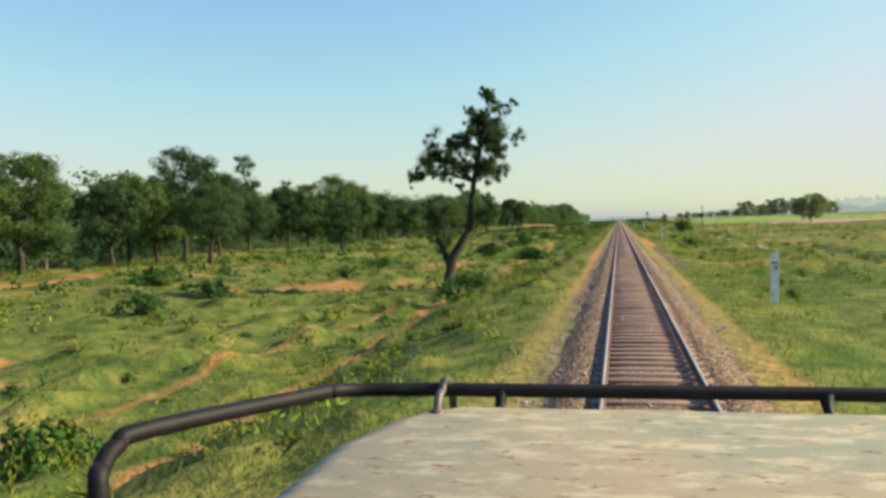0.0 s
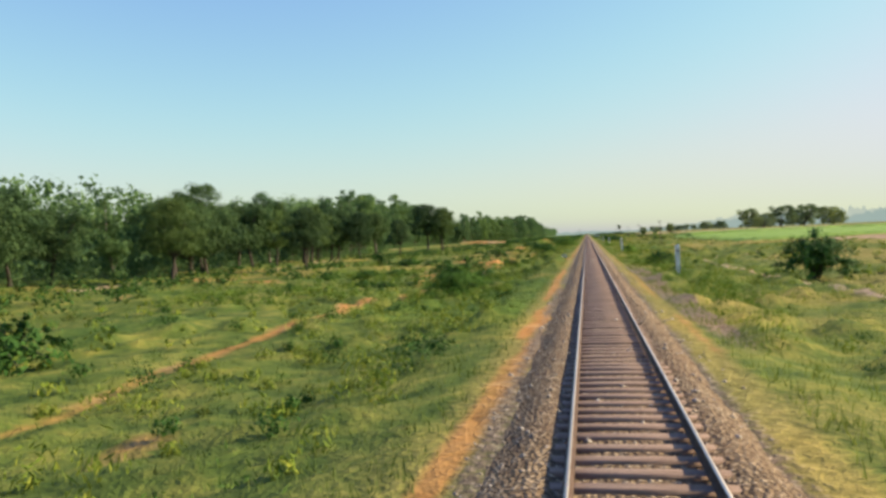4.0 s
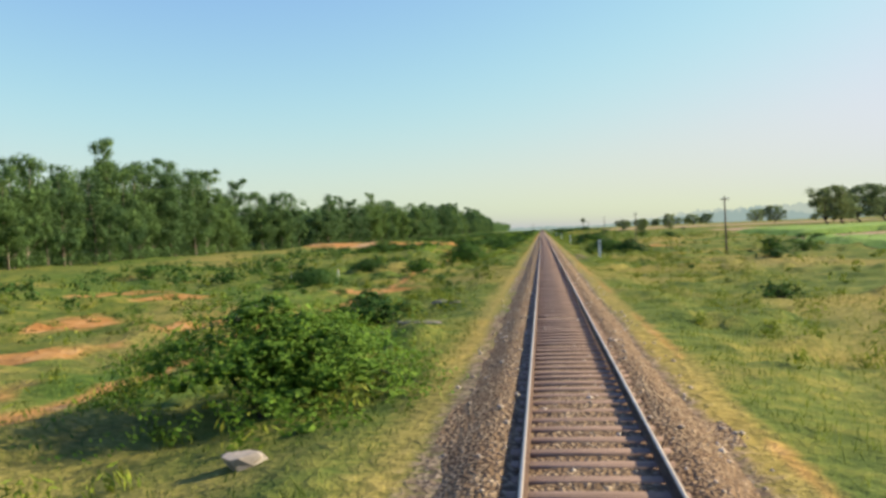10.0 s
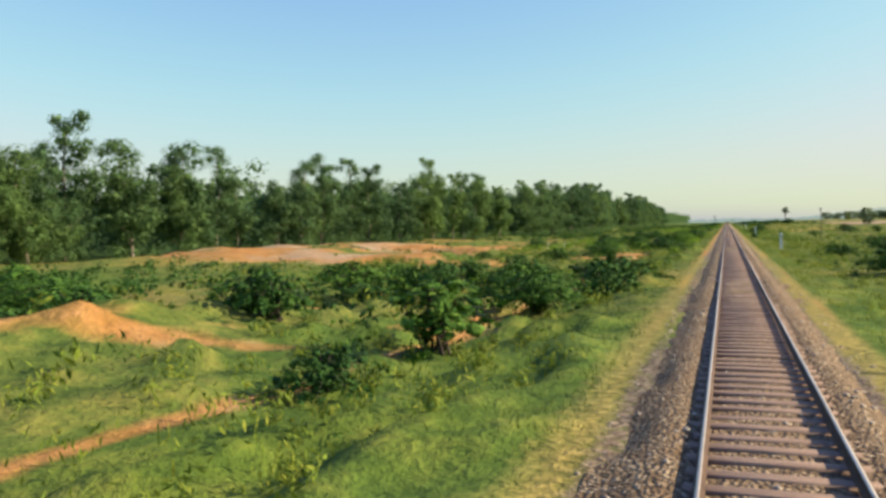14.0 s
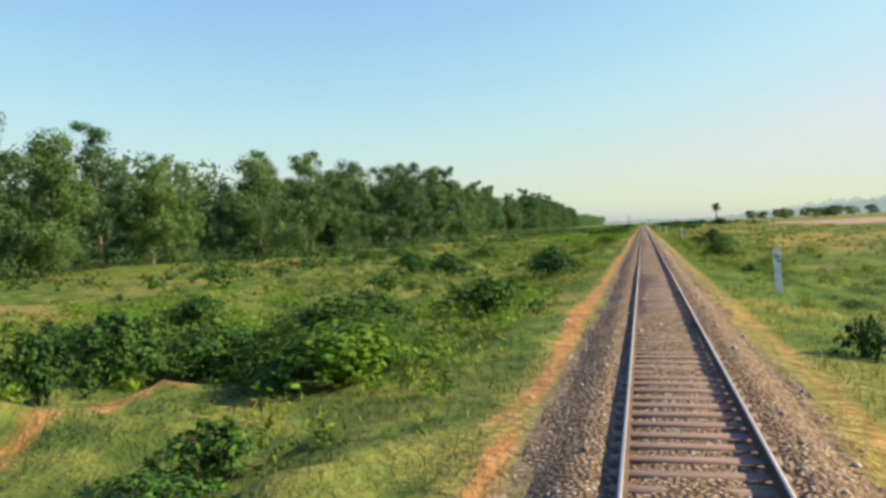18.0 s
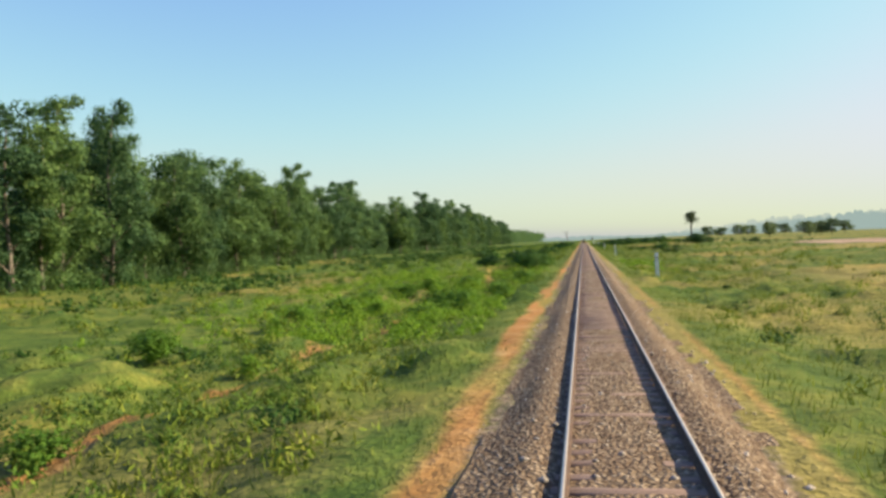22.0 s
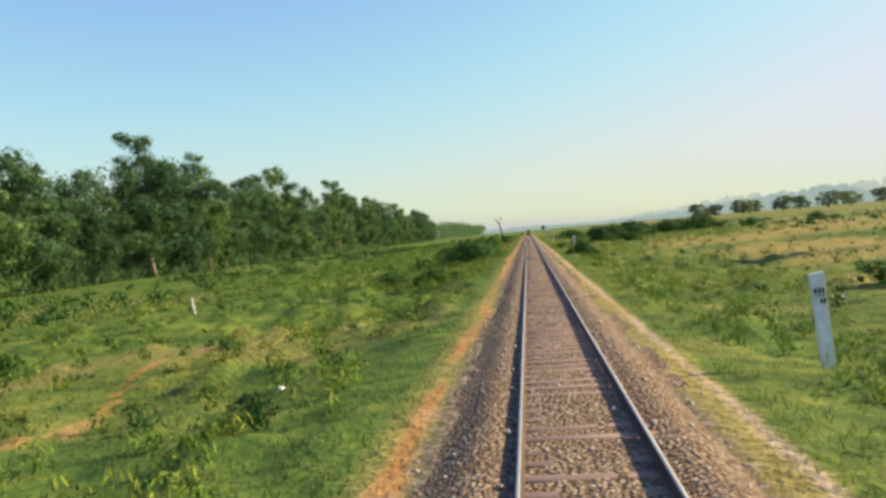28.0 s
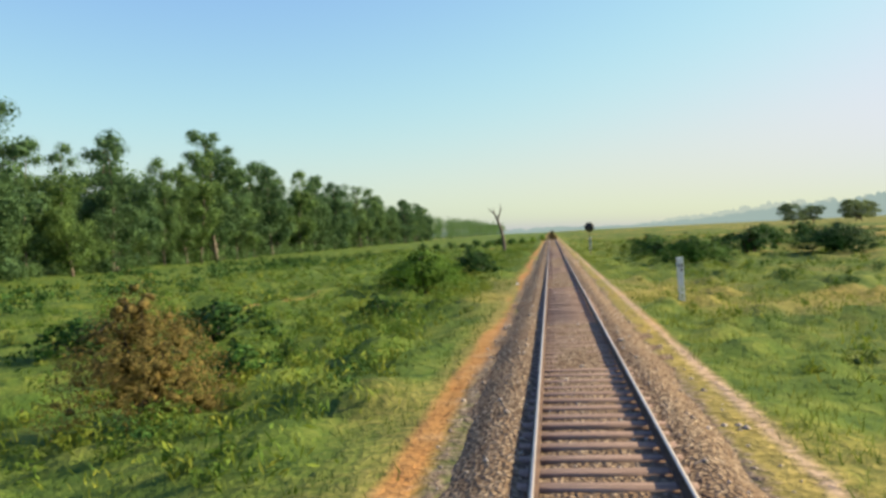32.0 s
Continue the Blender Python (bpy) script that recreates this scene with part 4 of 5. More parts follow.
tagged(new("plantation_interior", np_mesh("plantation_interior", v, f, LEAF_EUC, True)), "dense green eucalyptus wood behind the first rows", "forest", kind="stuff")
# its closed canopy further back
def canopy(d, y):
    return np.where(d < 1, -1.0, (7.5 + 5.5 * lumps(d, y, 7, 36) + 4.5 * lumps(0 * y, y, 45, 31)) * np.interp(y, (-50, 430, 850, 1300), (0.74, 0.76, 1.0, 1.2)) * step(d, 0, 4))


gd, gy2 = np.meshgrid(np.concatenate([[0, 1.5, 4], np.arange(8, 130, 5.0)]), np.arange(-70, 1900, 4.0))
i = np.arange(gd.size).reshape(gd.shape)
quads = np.stack([i[:-1, :-1], i[1:, :-1], i[1:, 1:], i[:-1, 1:]], -1).reshape(-1, 4)
gxx = -forest_edge(gy2) - 26 - gd + 2.5 * (hashed(gd, gy2, 4) - 0.5)
tagged(new("plantation_canopy", np_mesh("plantation_canopy", np.stack([gxx, gy2, canopy(gd, gy2) + 1.6 * (hashed(gd, gy2, 9) - 0.5)], -1).reshape(-1, 3), quads, LEAF_EUC, True)), "closed green canopy of the eucalyptus wood", "forest", kind="stuff")
pts = []
for y in np.arange(-66, 1890, 6.2):
    for d in np.arange(6, 126, 6.6):
        px, py, pd = r.uniform(-2.6, 2.6), y + r.uniform(-2.6, 2.6), d
        w = r.uniform(2.4, 3.9)
        pts.append(((-float(forest_edge(py)) - 26 - pd + px, py, float(canopy(np.array(pd), np.array(py))) + r.uniform(-0.9, 0.5)), (w, w, 0.62 * w)))
v, f = heaped(pts, r, 1.3, 0.95, 0.3, lambda q: 22, 0.3)
tagged(new("plantation_crowns", np_mesh("plantation_crowns", v, f, LEAF_EUC, True)), "rounded green crowns of the eucalyptus wood", "forest", kind="stuff")
# low growth along its foot
pts = []
y = -40.0
while y < 1450:
    y += r.uniform(0.5, 1.5)
    x = -float(forest_edge(y)) + r.uniform(-5, 5)
    s = r.uniform(0.6, 1.9)
    pts.append(((x, y, float(land(x, y)) + s * 0.8), (s, s, s * 1.3)))
v, f = heaped(pts, r, 0.34, 0.22, -0.2, lambda q: 28 + 18 * q * q, 0.3)
tagged(new("undergrowth", np_mesh("undergrowth", v, f, LEAF_EUC, True)), "tangled green undergrowth along the edge of the wood", "undergrowth", kind="stuff")

# field trees
twin = broad_tree("acacia_tree", "broad dark acacia with a rounded crown", 21, 16.5, 5.6, LEAF_ACACIA, 0.3, 90, 230, 0.28)
twin.matrix_basis = pose(-56.5, 418, float(land(-56.5, 418))) @ Matrix.Diagonal((1.15, 1.15, 1.02, 1))
planted(twin, -51.5, 421, 0.92, 130, 0.95)
for x, y, s, w in ((-52, 92, 0.62, 1.0), (-47, 128, 0.55, 1.1), (-60, 190, 0.7, 1.0), (-50, 232, 0.62, 0.9), (-44, 262, 0.58, 0.9), (-57, 300, 0.72, 0.9), (-53, 322, 0.66, 0.8), (-49, 345, 0.6, 0.8), (-63, 372, 0.75, 0.9), (-70, 20, 0.8, 1.0), (-60, 52, 0.85, 0.9)):
    planted(twin, x, y, s, 37 * s * x, w)
lone = broad_tree("field_tree", "round green tree standing alone in a field, leaves paled for haze", 22, 8.5, 4.6, LEAF_HAZED, 0.1, 40, 70, 0.45)
lone.matrix_basis = pose(53, 241, float(land(53, 241)))
for x, y, s, w in ((95, 640, 1.6, 1.0), (128, 700, 1.9, 1.1), (110, 668, 1.3, 1.0), (150, 730, 2.0, 1.1), (175, 760, 1.8, 1.2), (190, 905, 2.0, 1.1), (210, 870, 1.7, 1.2), (160, 930, 1.5, 1.1), (62, 760, 0.95, 0.7),
                   (140, 1120, 1.3, 1.1), (165, 1180, 1.4, 1.2), (120, 1210, 1.0, 1.0), (205, 1150, 1.6, 1.2), (150, 330, 1.5, 1.2), (185, 300, 1.8, 1.2), (160, 420, 1.7, 1.1), (200, 455, 1.9, 1.2), (34, 640, 0.7, 0.55), (45, 810, 0.8, 0.6),
                   (90, 1205, 0.95, 0.8), (108, 1203, 0.85, 0.9), (117, 1216, 0.9, 0.8), (113, 1548, 1.2, 1.3), (126, 1560, 1.05, 1.4), (140, 1545, 1.25, 1.2), (152, 1570, 1.15, 1.5), (168, 1552, 1.3, 1.3), (183, 1566, 1.2, 1.4), (196, 1549, 1.35, 1.3), (214, 1562, 1.25, 1.4), (232, 1555, 1.3, 1.4)):
    planted(lone, x, y, s, 53 * s * y, w)


def leaning_tree():
    """The old tree close to the line: a bent trunk, side stubs with leaf tufts, an open wind-blown crown."""
    r = np.random.default_rng(44)
    x, y = -13.5, 59.3
    ob = thing("leaning_tree", "tall bent dark tree with an open ragged crown", "tree", pose(x, y, float(land(x, y))) @ Matrix.Diagonal((0.98, 1.06, 1.09, 1)))
    spine = [(-0.1, 0, -0.4), (0.0, 0, 0.6), (0.3, 0, 2.1), (0.95, 0.1, 3.05), (1.7, 0.1, 4.1), (1.95, 0, 5.6), (2.25, -0.1, 7.5), (2.8, 0, 9.8), (3.4, 0.1, 12.2)]
    pieces = [tube(spine, [0.55, 0.42, 0.37, 0.32, 0.27, 0.24, 0.22, 0.16, 0.05], 12)]
    pieces.append(tube([(0.1, 0, 1.7), (-0.35, 0, 2.6), (-0.45, 0, 3.6)], [0.3, 0.2, 0.1], 9))
    tufts = [((-0.6, 0.1, 4.1), 0.95), ((-0.2, 0.2, 3.4), 0.6), ((2.9, 0, 5.6), 1.0), ((2.3, 0.2, 5.0), 0.7), ((3.4, 0.2, 5.9), 0.7), ((3.9, 0.2, 5.3), 0.55), ((-0.9, 0.2, 3.5), 0.6), ((-0.3, 0.2, 2.8), 0.5)]
    for tip in ((-1.7, -2.2, 8.0), (-1.1, -1.8, 8.7), (-0.5, -0.9, 9.4), (0.2, -1.2, 9.1), (0.6, 0.6, 10.0), (3.9, -0.3, 8.7), (4.1, 0.4, 9.5), (3.5, 0.5, 8.3), (2.0, 0.9, 11.0), (2.9, -0.5, 12.0), (3.8, 0.4, 12.7), (4.3, 0.2, 11.6), (3.6, 0.0, 13.3), (4.2, -0.4, 10.5)):
        root = Vector(spine[6 if tip[2] < 10 else 7])
        t = Vector(tip)
        pieces.append(tube([root, root.lerp(t, 0.45) + Vector((0, 0, 0.35)), t], [0.13, 0.07, 0.015], 7))
        s = r.uniform(0.6, 1.0)
        tufts += [(tip, s), (tuple(root.lerp(t, 0.65) + Vector(r.normal(0, 0.35, 3).tolist())), s * 0.75), (tuple(t + Vector(r.normal(0, 0.45, 3).tolist())), s * 0.7), (tuple(t + Vector(r.normal(0, 0.5, 3).tolist())), s * 0.65), (tuple(root.lerp(t, 0.4) + Vector(r.normal(0, 0.6, 3).tolist())), s * 0.6)]
    heaps = []
    for c, s in tufts:                                # each tuft is a handful of loose sprays
        for k in range(8):
            o = r.normal(0, 0.48, 3) * s
            long = r.uniform(0.35, 0.75) * s
            heaps.append((Vector(c) + Vector(o.tolist()), (long * r.uniform(0.5, 1.3), long * r.uniform(0.5, 1.0), long * r.uniform(0.5, 1.0))))
            if k < 2:
                pieces.append(tube([Vector(c) - Vector(o.tolist()) * 0.4, Vector(c) + Vector(o.tolist()) * 1.5], [0.025, 0.005], 4))
    v, f = joined(*pieces)
    part("trunk", np_mesh("trunk", v, f, BARK, True), ob)
    v, f = heaped(heaps, r, 0.2, 0.045, 0.1, lambda q: 70 + 200 * q, 0.0)
    part("crown", np_mesh("crown", v, f, LEAF_ACACIA), ob)
    return ob


leaning_tree()

# the date palm out in the grassland
z = float(land(36.6, 1080))
palm = thing("date_palm", "lone date palm with a round crown, standing in scrub", "palm tree", pose(36.6, 1080, z - 0.1) @ Matrix.Diagonal((1.15, 1.15, 1.12, 1)))
v, f = joined(tube([(0, 0, -0.3), (0.05, 0, 2), (0, 0.1, 5), (0.1, 0, 8.0), (0.1, 0, 8.6)], [0.34, 0.27, 0.25, 0.27, 0.2], 10))
part("trunk", np_mesh("trunk", v, f, BARK, True), palm)
r = np.random.default_rng(9)
for i in range(60):
    a, up = r.uniform(0, 2 * math.pi), r.uniform(-0.95, 1.5)
    pv, pf = [], []
    for k in range(12):
        s = k / 11 * 2.35
        mid = Vector((0.1, 0, 8.5)) + Vector((math.cos(a) * math.cos(up), math.sin(a) * math.cos(up), math.sin(up))) * s + Vector((0, 0, -0.1 * s * s))
        for side in (-1, 1):
            out = Vector((-math.sin(a), math.cos(a), 0)) * side * (0.75 * (1 - (k / 11 - 0.45) ** 2 * 2.4)) + Vector((math.cos(a), math.sin(a), -0.25)) * 0.28
            n = len(pv)
            pv += [tuple(mid), tuple(mid + out * 0.5 + Vector((0, 0, 0.06))), tuple(mid + out), tuple(mid + out * 0.5 + Vector((0, 0, -0.05)))]
            pf.append((n, n + 1, n + 2, n + 3))
    part("frond", np_mesh("frond", pv, pf, LEAF_PALM), palm)

# the dead tree
z = float(land(-10.8, 1323))
dead = thing("dead_tree", "bare dead tree with a forked broken top", "dead tree", pose(-10.8, 1323, z) @ Matrix.Diagonal((1.15, 1.15, 1.15, 1)))
v, f = joined(tube([(0.5, 0, -0.3), (0.45, 0, 2), (0.1, 0, 4.2), (-0.6, 0, 6.2), (-1.2, 0, 7.6)], [0.34, 0.3, 0.26, 0.2, 0.12], 10),
              tube([(-0.5, 0, 6.0), (-0.1, 0, 7.2), (0.25, 0, 8.6)], [0.16, 0.12, 0.05], 8), tube([(-1.2, 0, 7.5), (-1.9, 0, 8.0), (-2.1, 0, 8.3)], [0.12, 0.09, 0.03], 8),
              tube([(-1.2, 0, 7.5), (-1.1, 0.1, 8.3)], [0.1, 0.03], 7), tube([(0.1, 0, 7.7), (0.5, 0.1, 8.3)], [0.07, 0.02], 6), tube([(0.2, 0, 8.3), (-0.1, 0.1, 9.0)], [0.06, 0.02], 6))
part("trunk", np_mesh("trunk", v, f, DEAD_WOOD, True), dead)

# ---- shrubs ----


def shrub(name, label, seed, leaf, tall, n=1500, size=0.2, spikes=26, upright=0.0, stems=12, sprays=0):
    """A shrub 4 m across: arching stems from one foot, leaf tufts along them, a ragged dome with gaps."""
    r = np.random.default_rng(seed)
    ob = thing(name, label, "shrub", group="scrub along the line")
    pieces, pts, heaps = [], [], []
    for i in range(spikes):
        a, k = r.uniform(0, 2 * math.pi), r.random() ** 0.6
        reach = 2.0 * k * (1 - upright)
        top = tall * (0.98 - 0.55 * k * k) * r.uniform(0.75, 1.12)
        tip = Vector((math.cos(a) * reach, math.sin(a) * reach, top * (0.55 if k > 0.8 else 0.9)))
        mid = Vector((math.cos(a) * reach * 0.45, math.sin(a) * reach * 0.45, top))
        if i < stems:
            pieces.append(tube([(r.normal(0, 0.15), r.normal(0, 0.15), -0.15), mid, tip], [0.045, 0.022, 0.006], 4))
        along = lambda t: mid * (t / 0.6) if t < 0.6 else mid.lerp(tip, (t - 0.6) / 0.4)
        for j in range(n // spikes):
            pts.append(np.array(along(r.uniform(0.12, 1.0))) + r.normal(0, 0.2, 3) * np.array((1, 1, 0.75)))
        s = 1.75 / math.sqrt(spikes) * r.uniform(0.8, 1.3)
        heaps.append((along(r.uniform(0.4, 0.85)), (s, s, s * 0.8)))
        if i % 2:
            p = along(r.uniform(0.7, 0.95))
            heaps.append((Vector((p.x, p.y, max(0.1, p.z * 0.45))), (s * 1.1, s * 1.1, s * 0.9)))
    for i in range(sprays):                           # long feathery shoots that arch out of the dome and hang over
        a, e = r.uniform(0, 2 * math.pi), r.uniform(0.1, 1.35)
        foot = Vector((math.cos(a) * math.cos(e) * 1.5, math.sin(a) * math.cos(e) * 1.5, tall * 0.72 * math.sin(e)))
        way = Vector((math.cos(a + r.normal(0, 0.5)) * math.cos(e), math.sin(a + r.normal(0, 0.5)) * math.cos(e), 0.35 + 0.7 * math.sin(e))).normalized()
        long, hang = r.uniform(0.5, 1.05), r.uniform(0.35, 0.8)
        for t in np.linspace(0, 1, 26):
            q = foot + way * long * float(t) - Vector((0, 0, hang * long * float(t * t)))
            pts.append(np.array(q) + r.normal(0, 0.045, 3))
    pts = np.array(pts)
    pts[:, 2] = np.maximum(pts[:, 2], 0.04)
    v, f = joined(*pieces)
    part("stem", np_mesh("stem", v, f, BARK, True), ob)
    out = pts - np.array((0, 0, tall * 0.3))
    out /= np.linalg.norm(out, axis=1)[:, None] + 1e-6
    v, f = both_of(masses(heaps, r, 0.5 if sprays > 30 else 0.38, sprays > 30), leaf_quads(pts, size, size * 0.5, r, 0.15, out * 0.7))
    part("foliage", np_mesh("foliage", v, f, leaf, True), ob)
    return ob


SHRUB_KINDS = [shrub("thorn_shrub", "dense dark green thorny shrub in the grass", 60 + i, LEAF_SHRUB, h, n, s, 15, sprays=22) for i, (h, n, s) in enumerate(((2.0, 680, 0.24), (1.7, 640, 0.24), (2.3, 680, 0.23), (1.5, 640, 0.23)))]
BIG_KINDS = [shrub("great_thorn_shrub", "large spreading dark green thorn thicket in the grass", 90 + i, LEAF_SHRUB, h, n, s, 34, sprays=70) for i, (h, n, s) in enumerate(((2.0, 3200, 0.14), (1.8, 3000, 0.14), (2.2, 3200, 0.135)))]
WEED = [shrub("green_weed", "bright green leafy weed clump in the grass", 70 + i, LEAF_BRIGHT, 1.9, 1700, 0.2, 24, 0.1, 1) for i in range(2)]
FEATHER = [shrub("feathery_shrub", "large light green feathery shrub with arching shoots", 98, LEAF_FEATHER, 1.9, 8000, 0.085, 60, sprays=260)]
DRY = [shrub("dry_shrub", "reddish-brown half-dry shrub among green grass", 80, LEAF_DRY, 3.2, 7600, 0.085, 60, 0.15, sprays=300)]
HUGE_KINDS = [shrub("great_thorn_shrub", "very large spreading dark green thorn thicket", 96, LEAF_SHRUB, 1.9, 9000, 0.082, 70, sprays=220)]
HEIGHT = {"huge": (1.9,), "feathery_shrub": (1.9,), "thorn_shrub": (2.0, 1.7, 2.3, 1.5), "green_weed": (1.9, 1.9), "dry_shrub": (3.2,), "great_thorn_shrub": (2.0, 1.8, 2.2)}


def grow(kinds, heights, x, y, w, h):
    k = int(rng.integers(0, len(kinds)))
    wide = w / 3.0
    m = pose(x, y, float(land(x, y)), 0, 0, rng.uniform(0, 360)) @ Matrix.Diagonal((wide, wide, h / heights[k] * 0.92, 1))
    return copy_thing(kinds[k], m)


# east, north, width, height of each large shrub
SHRUBS_A = [
    (-13.2, 14.8, 2.6, 1.4), (-10.2, 44.8, 2.9, 1.3), (-11.0, 55.3, 3.4, 1.5), (-12.1, 63.6, 2.0, 0.8), (-25.1, 67.8, 2.5, 1.4),
    (-10.1, 88.2, 3.0, 1.8), (8.4, 103.6, 2.9, 1.1), (-18.2, 109.3, 4.0, 1.6), (-28.1, 121.6, 2.1, 1.8), (-56.4, 153.4, 5.8, 3.5),
    (-9.9, 200.3, 4.2, 2.2), (5.7, 201.9, 1.4, 0.6), (14.8, 202.0, 4.7, 3.3), (-10.1, 214.3, 2.6, 1.2), (7.0, 228.8, 3.1, 1.7),
    (-16.2, 242.6, 1.7, 0.9), (-11.0, 247.4, 1.3, 1.1), (-6.4, 248.3, 0.9, 0.8), (-17.9, 258.5, 1.2, 0.9), (6.1, 277.8, 3.0, 1.6)]
SHRUBS_B = [
    (-12.2, 279.2, 1.5, 0.9), (-8.4, 288.8, 1.3, 0.9), (-17.3, 292.3, 3.1, 2.2), (-9.0, 312.5, 4.0, 2.3), (-17.5, 318.8, 2.3, 1.3),
    (-9.7, 332.3, 1.5, 1.1), (-12.8, 345.4, 3.7, 1.8), (4.5, 347.6, 2.4, 0.9), (-12.0, 352.4, 1.0, 0.8), (-6.6, 379.0, 6.2, 2.6),
    (-8.1, 395.7, 3.7, 1.7), (10.6, 401.1, 2.3, 0.8), (-21.3, 430.1, 5.1, 2.1), (-19.8, 447.2, 3.9, 1.4), (-10.0, 457.8, 5.6, 2.7),
    (10.4, 463.7, 4.0, 2.1), (5.8, 466.2, 1.6, 1.1), (-20.8, 468.9, 3.0, 1.1), (8.8, 477.9, 6.0, 2.2), (-7.5, 508.4, 4.9, 1.4)]
SHRUBS_C = [
    (16.1, 510.6, 2.0, 0.7), (6.2, 514.6, 2.5, 1.0), (-17.1, 515.9, 2.0, 0.8), (7.8, 533.4, 2.3, 1.4), (-30.0, 535.0, 5.0, 2.2), (-34.5, 538.0, 5.5, 2.2), (-39.0, 541.0, 5.0, 2.0),
    (-8.5, 541.0, 4.0, 2.2), (-12.0, 550.0, 4.0, 2.0), (-7.5, 556.0, 3.5, 1.8), (-5.7, 591.0, 1.7, 1.0), (-14.0, 597.4, 1.3, 0.8), (-5.5, 601.3, 2.4, 1.3), (-29.8, 602.8, 2.0, 1.1),
    (-22.5, 605.0, 1.7, 0.9), (-15.6, 618.9, 2.6, 1.4), (-10.3, 627.1, 3.4, 1.1), (-19.1, 637.9, 4.1, 1.6), (-20.3, 647.5, 4.6, 2.1),
    (-9.8, 650.2, 5.0, 1.5), (-4.8, 654.0, 1.7, 1.1), (-14.1, 666.7, 1.6, 1.6), (-7.8, 670.0, 4.7, 1.7), (4.5, 672.1, 1.3, 1.0)]
SHRUBS_D = [
    (-21.5, 685.4, 3.7, 1.5), (6.4, 707.9, 0.9, 0.6), (-14.5, 708.4, 0.7, 0.4), (-9.7, 711.1, 1.3, 0.6), (-18.0, 721.4, 3.4, 2.2),
    (6.3, 729.0, 3.3, 1.8), (-10.3, 737.9, 3.0, 1.5), (-7.2, 744.6, 2.7, 1.2), (-11.5, 747.1, 0.5, 0.4), (-16.3, 751.0, 1.0, 0.6),
    (-22.0, 758.5, 5.0, 1.7), (9.1, 767.6, 4.1, 2.5), (-6.5, 784.5, 3.2, 1.4), (7.7, 784.6, 2.1, 1.1), (-17.1, 786.0, 0.9, 0.6),
    (-22.2, 789.2, 0.8, 0.6), (-16.9, 793.6, 1.2, 0.8), (-22.7, 824.2, 1.0, 0.6), (-15.8, 824.4, 1.2, 0.5), (-8.7, 831.7, 1.3, 0.8)]
SHRUBS_E = [
    (-10.5, 848.0, 2.9, 1.3), (-9.6, 858.8, 2.8, 1.5), (-6.9, 890.3, 5.1, 2.7), (-6.5, 917.9, 2.6, 1.2), (-17.1, 930.6, 3.7, 1.7),
    (-13.2, 947.8, 4.9, 2.2), (-18.3, 950.5, 2.3, 1.3), (-9.0, 975.0, 4.0, 2.2), (-13.0, 983.0, 4.0, 2.0), (17.5, 1000.9, 3.1, 2.1), (-7.2, 1031.2, 1.3, 0.6),
    (-20.7, 1041.6, 1.2, 1.2), (38.0, 1078.0, 8.0, 4.0), (-7.5, 1071.4, 4.0, 1.6), (-12.0, 1078.2, 3.3, 1.2), (-6.7, 1104.8, 1.4, 0.7),
    (5.6, 1107.2, 3.1, 1.7), (-13.6, 1108.5, 3.2, 1.9), (-18.1, 1111.5, 1.1, 0.9), (-8.0, 1116.4, 7.2, 3.5), (4.4, 1135.4, 2.5, 1.1)]
SHRUBS_F = [
    (-9.9, 1136.1, 2.5, 2.0), (-7.4, 1147.3, 1.8, 1.3), (8.6, 1155.9, 1.2, 1.5), (-7.8, 1159.4, 4.0, 2.2), (12.5, 1166.0, 5.0, 3.2), (16.0, 1170.0, 5.5, 3.7), (13.0, 1161.0, 4.0, 2.6),
    (-10.5, 1176.1, 3.6, 3.5), (-9.6, 1184.2, 0.9, 0.9), (-9.5, 1212.0, 5.2, 3.0), (-6.8, 1222.0, 4.6, 2.5), (-12.0, 1225.0, 5.0, 2.8), (11.9, 1229.6, 5.7, 2.8), (33.5, 1291.4, 5.8, 2.9)]
SHRUBS_F += [(-8.3, 1124.0, 6.5, 3.0), (-15.0, 606.5, 4.6, 1.9), (20.0, 1178.0, 7.5, 3.4), (30.0, 1192.0, 8.0, 3.3), (26.0, 1236.0, 7.0, 3.0)]

SHRUBS_G = [
    (-10.1, 244.8, 1.3, 1.0), (-9.9, 247.8, 1.1, 1.0), (-13.9, 243.3, 1.3, 0.9), (-16.3, 254.8, 1.4, 1.0), (-9.1, 252.0, 1.0, 0.9), (-15.2, 240.8, 1.4, 1.0), (-16.3, 239.4, 1.3, 0.8), (-15.7, 244.6, 1.3, 1.1), (-5.8, 244.6, 1.0, 0.8), (-34.9, 272.5, 2.8, 3.0),
    (-7.3, 631.0, 3.0, 2.2), (-10.8, 629.0, 3.0, 1.5), (-20.7, 645.9, 4.2, 2.1), (-15.0, 642.6, 3.4, 2.0), (-10.7, 646.4, 3.8, 1.9), (-33.8, 650.3, 4.0, 2.0), (-12.9, 672.3, 3.6, 1.8),
    (-9.5, 673.0, 5.2, 2.3), (-15.4, 671.0, 3.6, 2.0), (-20.9, 679.3, 3.2, 1.6), (-12.1, 683.0, 3.6, 1.7), (-22.6, 725.6, 3.6, 1.9), (-8.4, 719.0, 2.6, 1.4), (-7.3, 713.0, 4.0, 2.1),
    (-9.3, 730.0, 3.8, 1.9), (-10.7, 90.0, 3.8, 2.1), (-12.0, 1139.0, 5.4, 2.4), (-15.8, 929.5, 4.2, 1.9), (-6.4, 918.5, 3.0, 1.7), (-8.9, 950.0, 2.6, 1.3), (7.9, 1153.8, 2.0, 1.7), (5.8, 1107.0, 3.4, 1.7)]

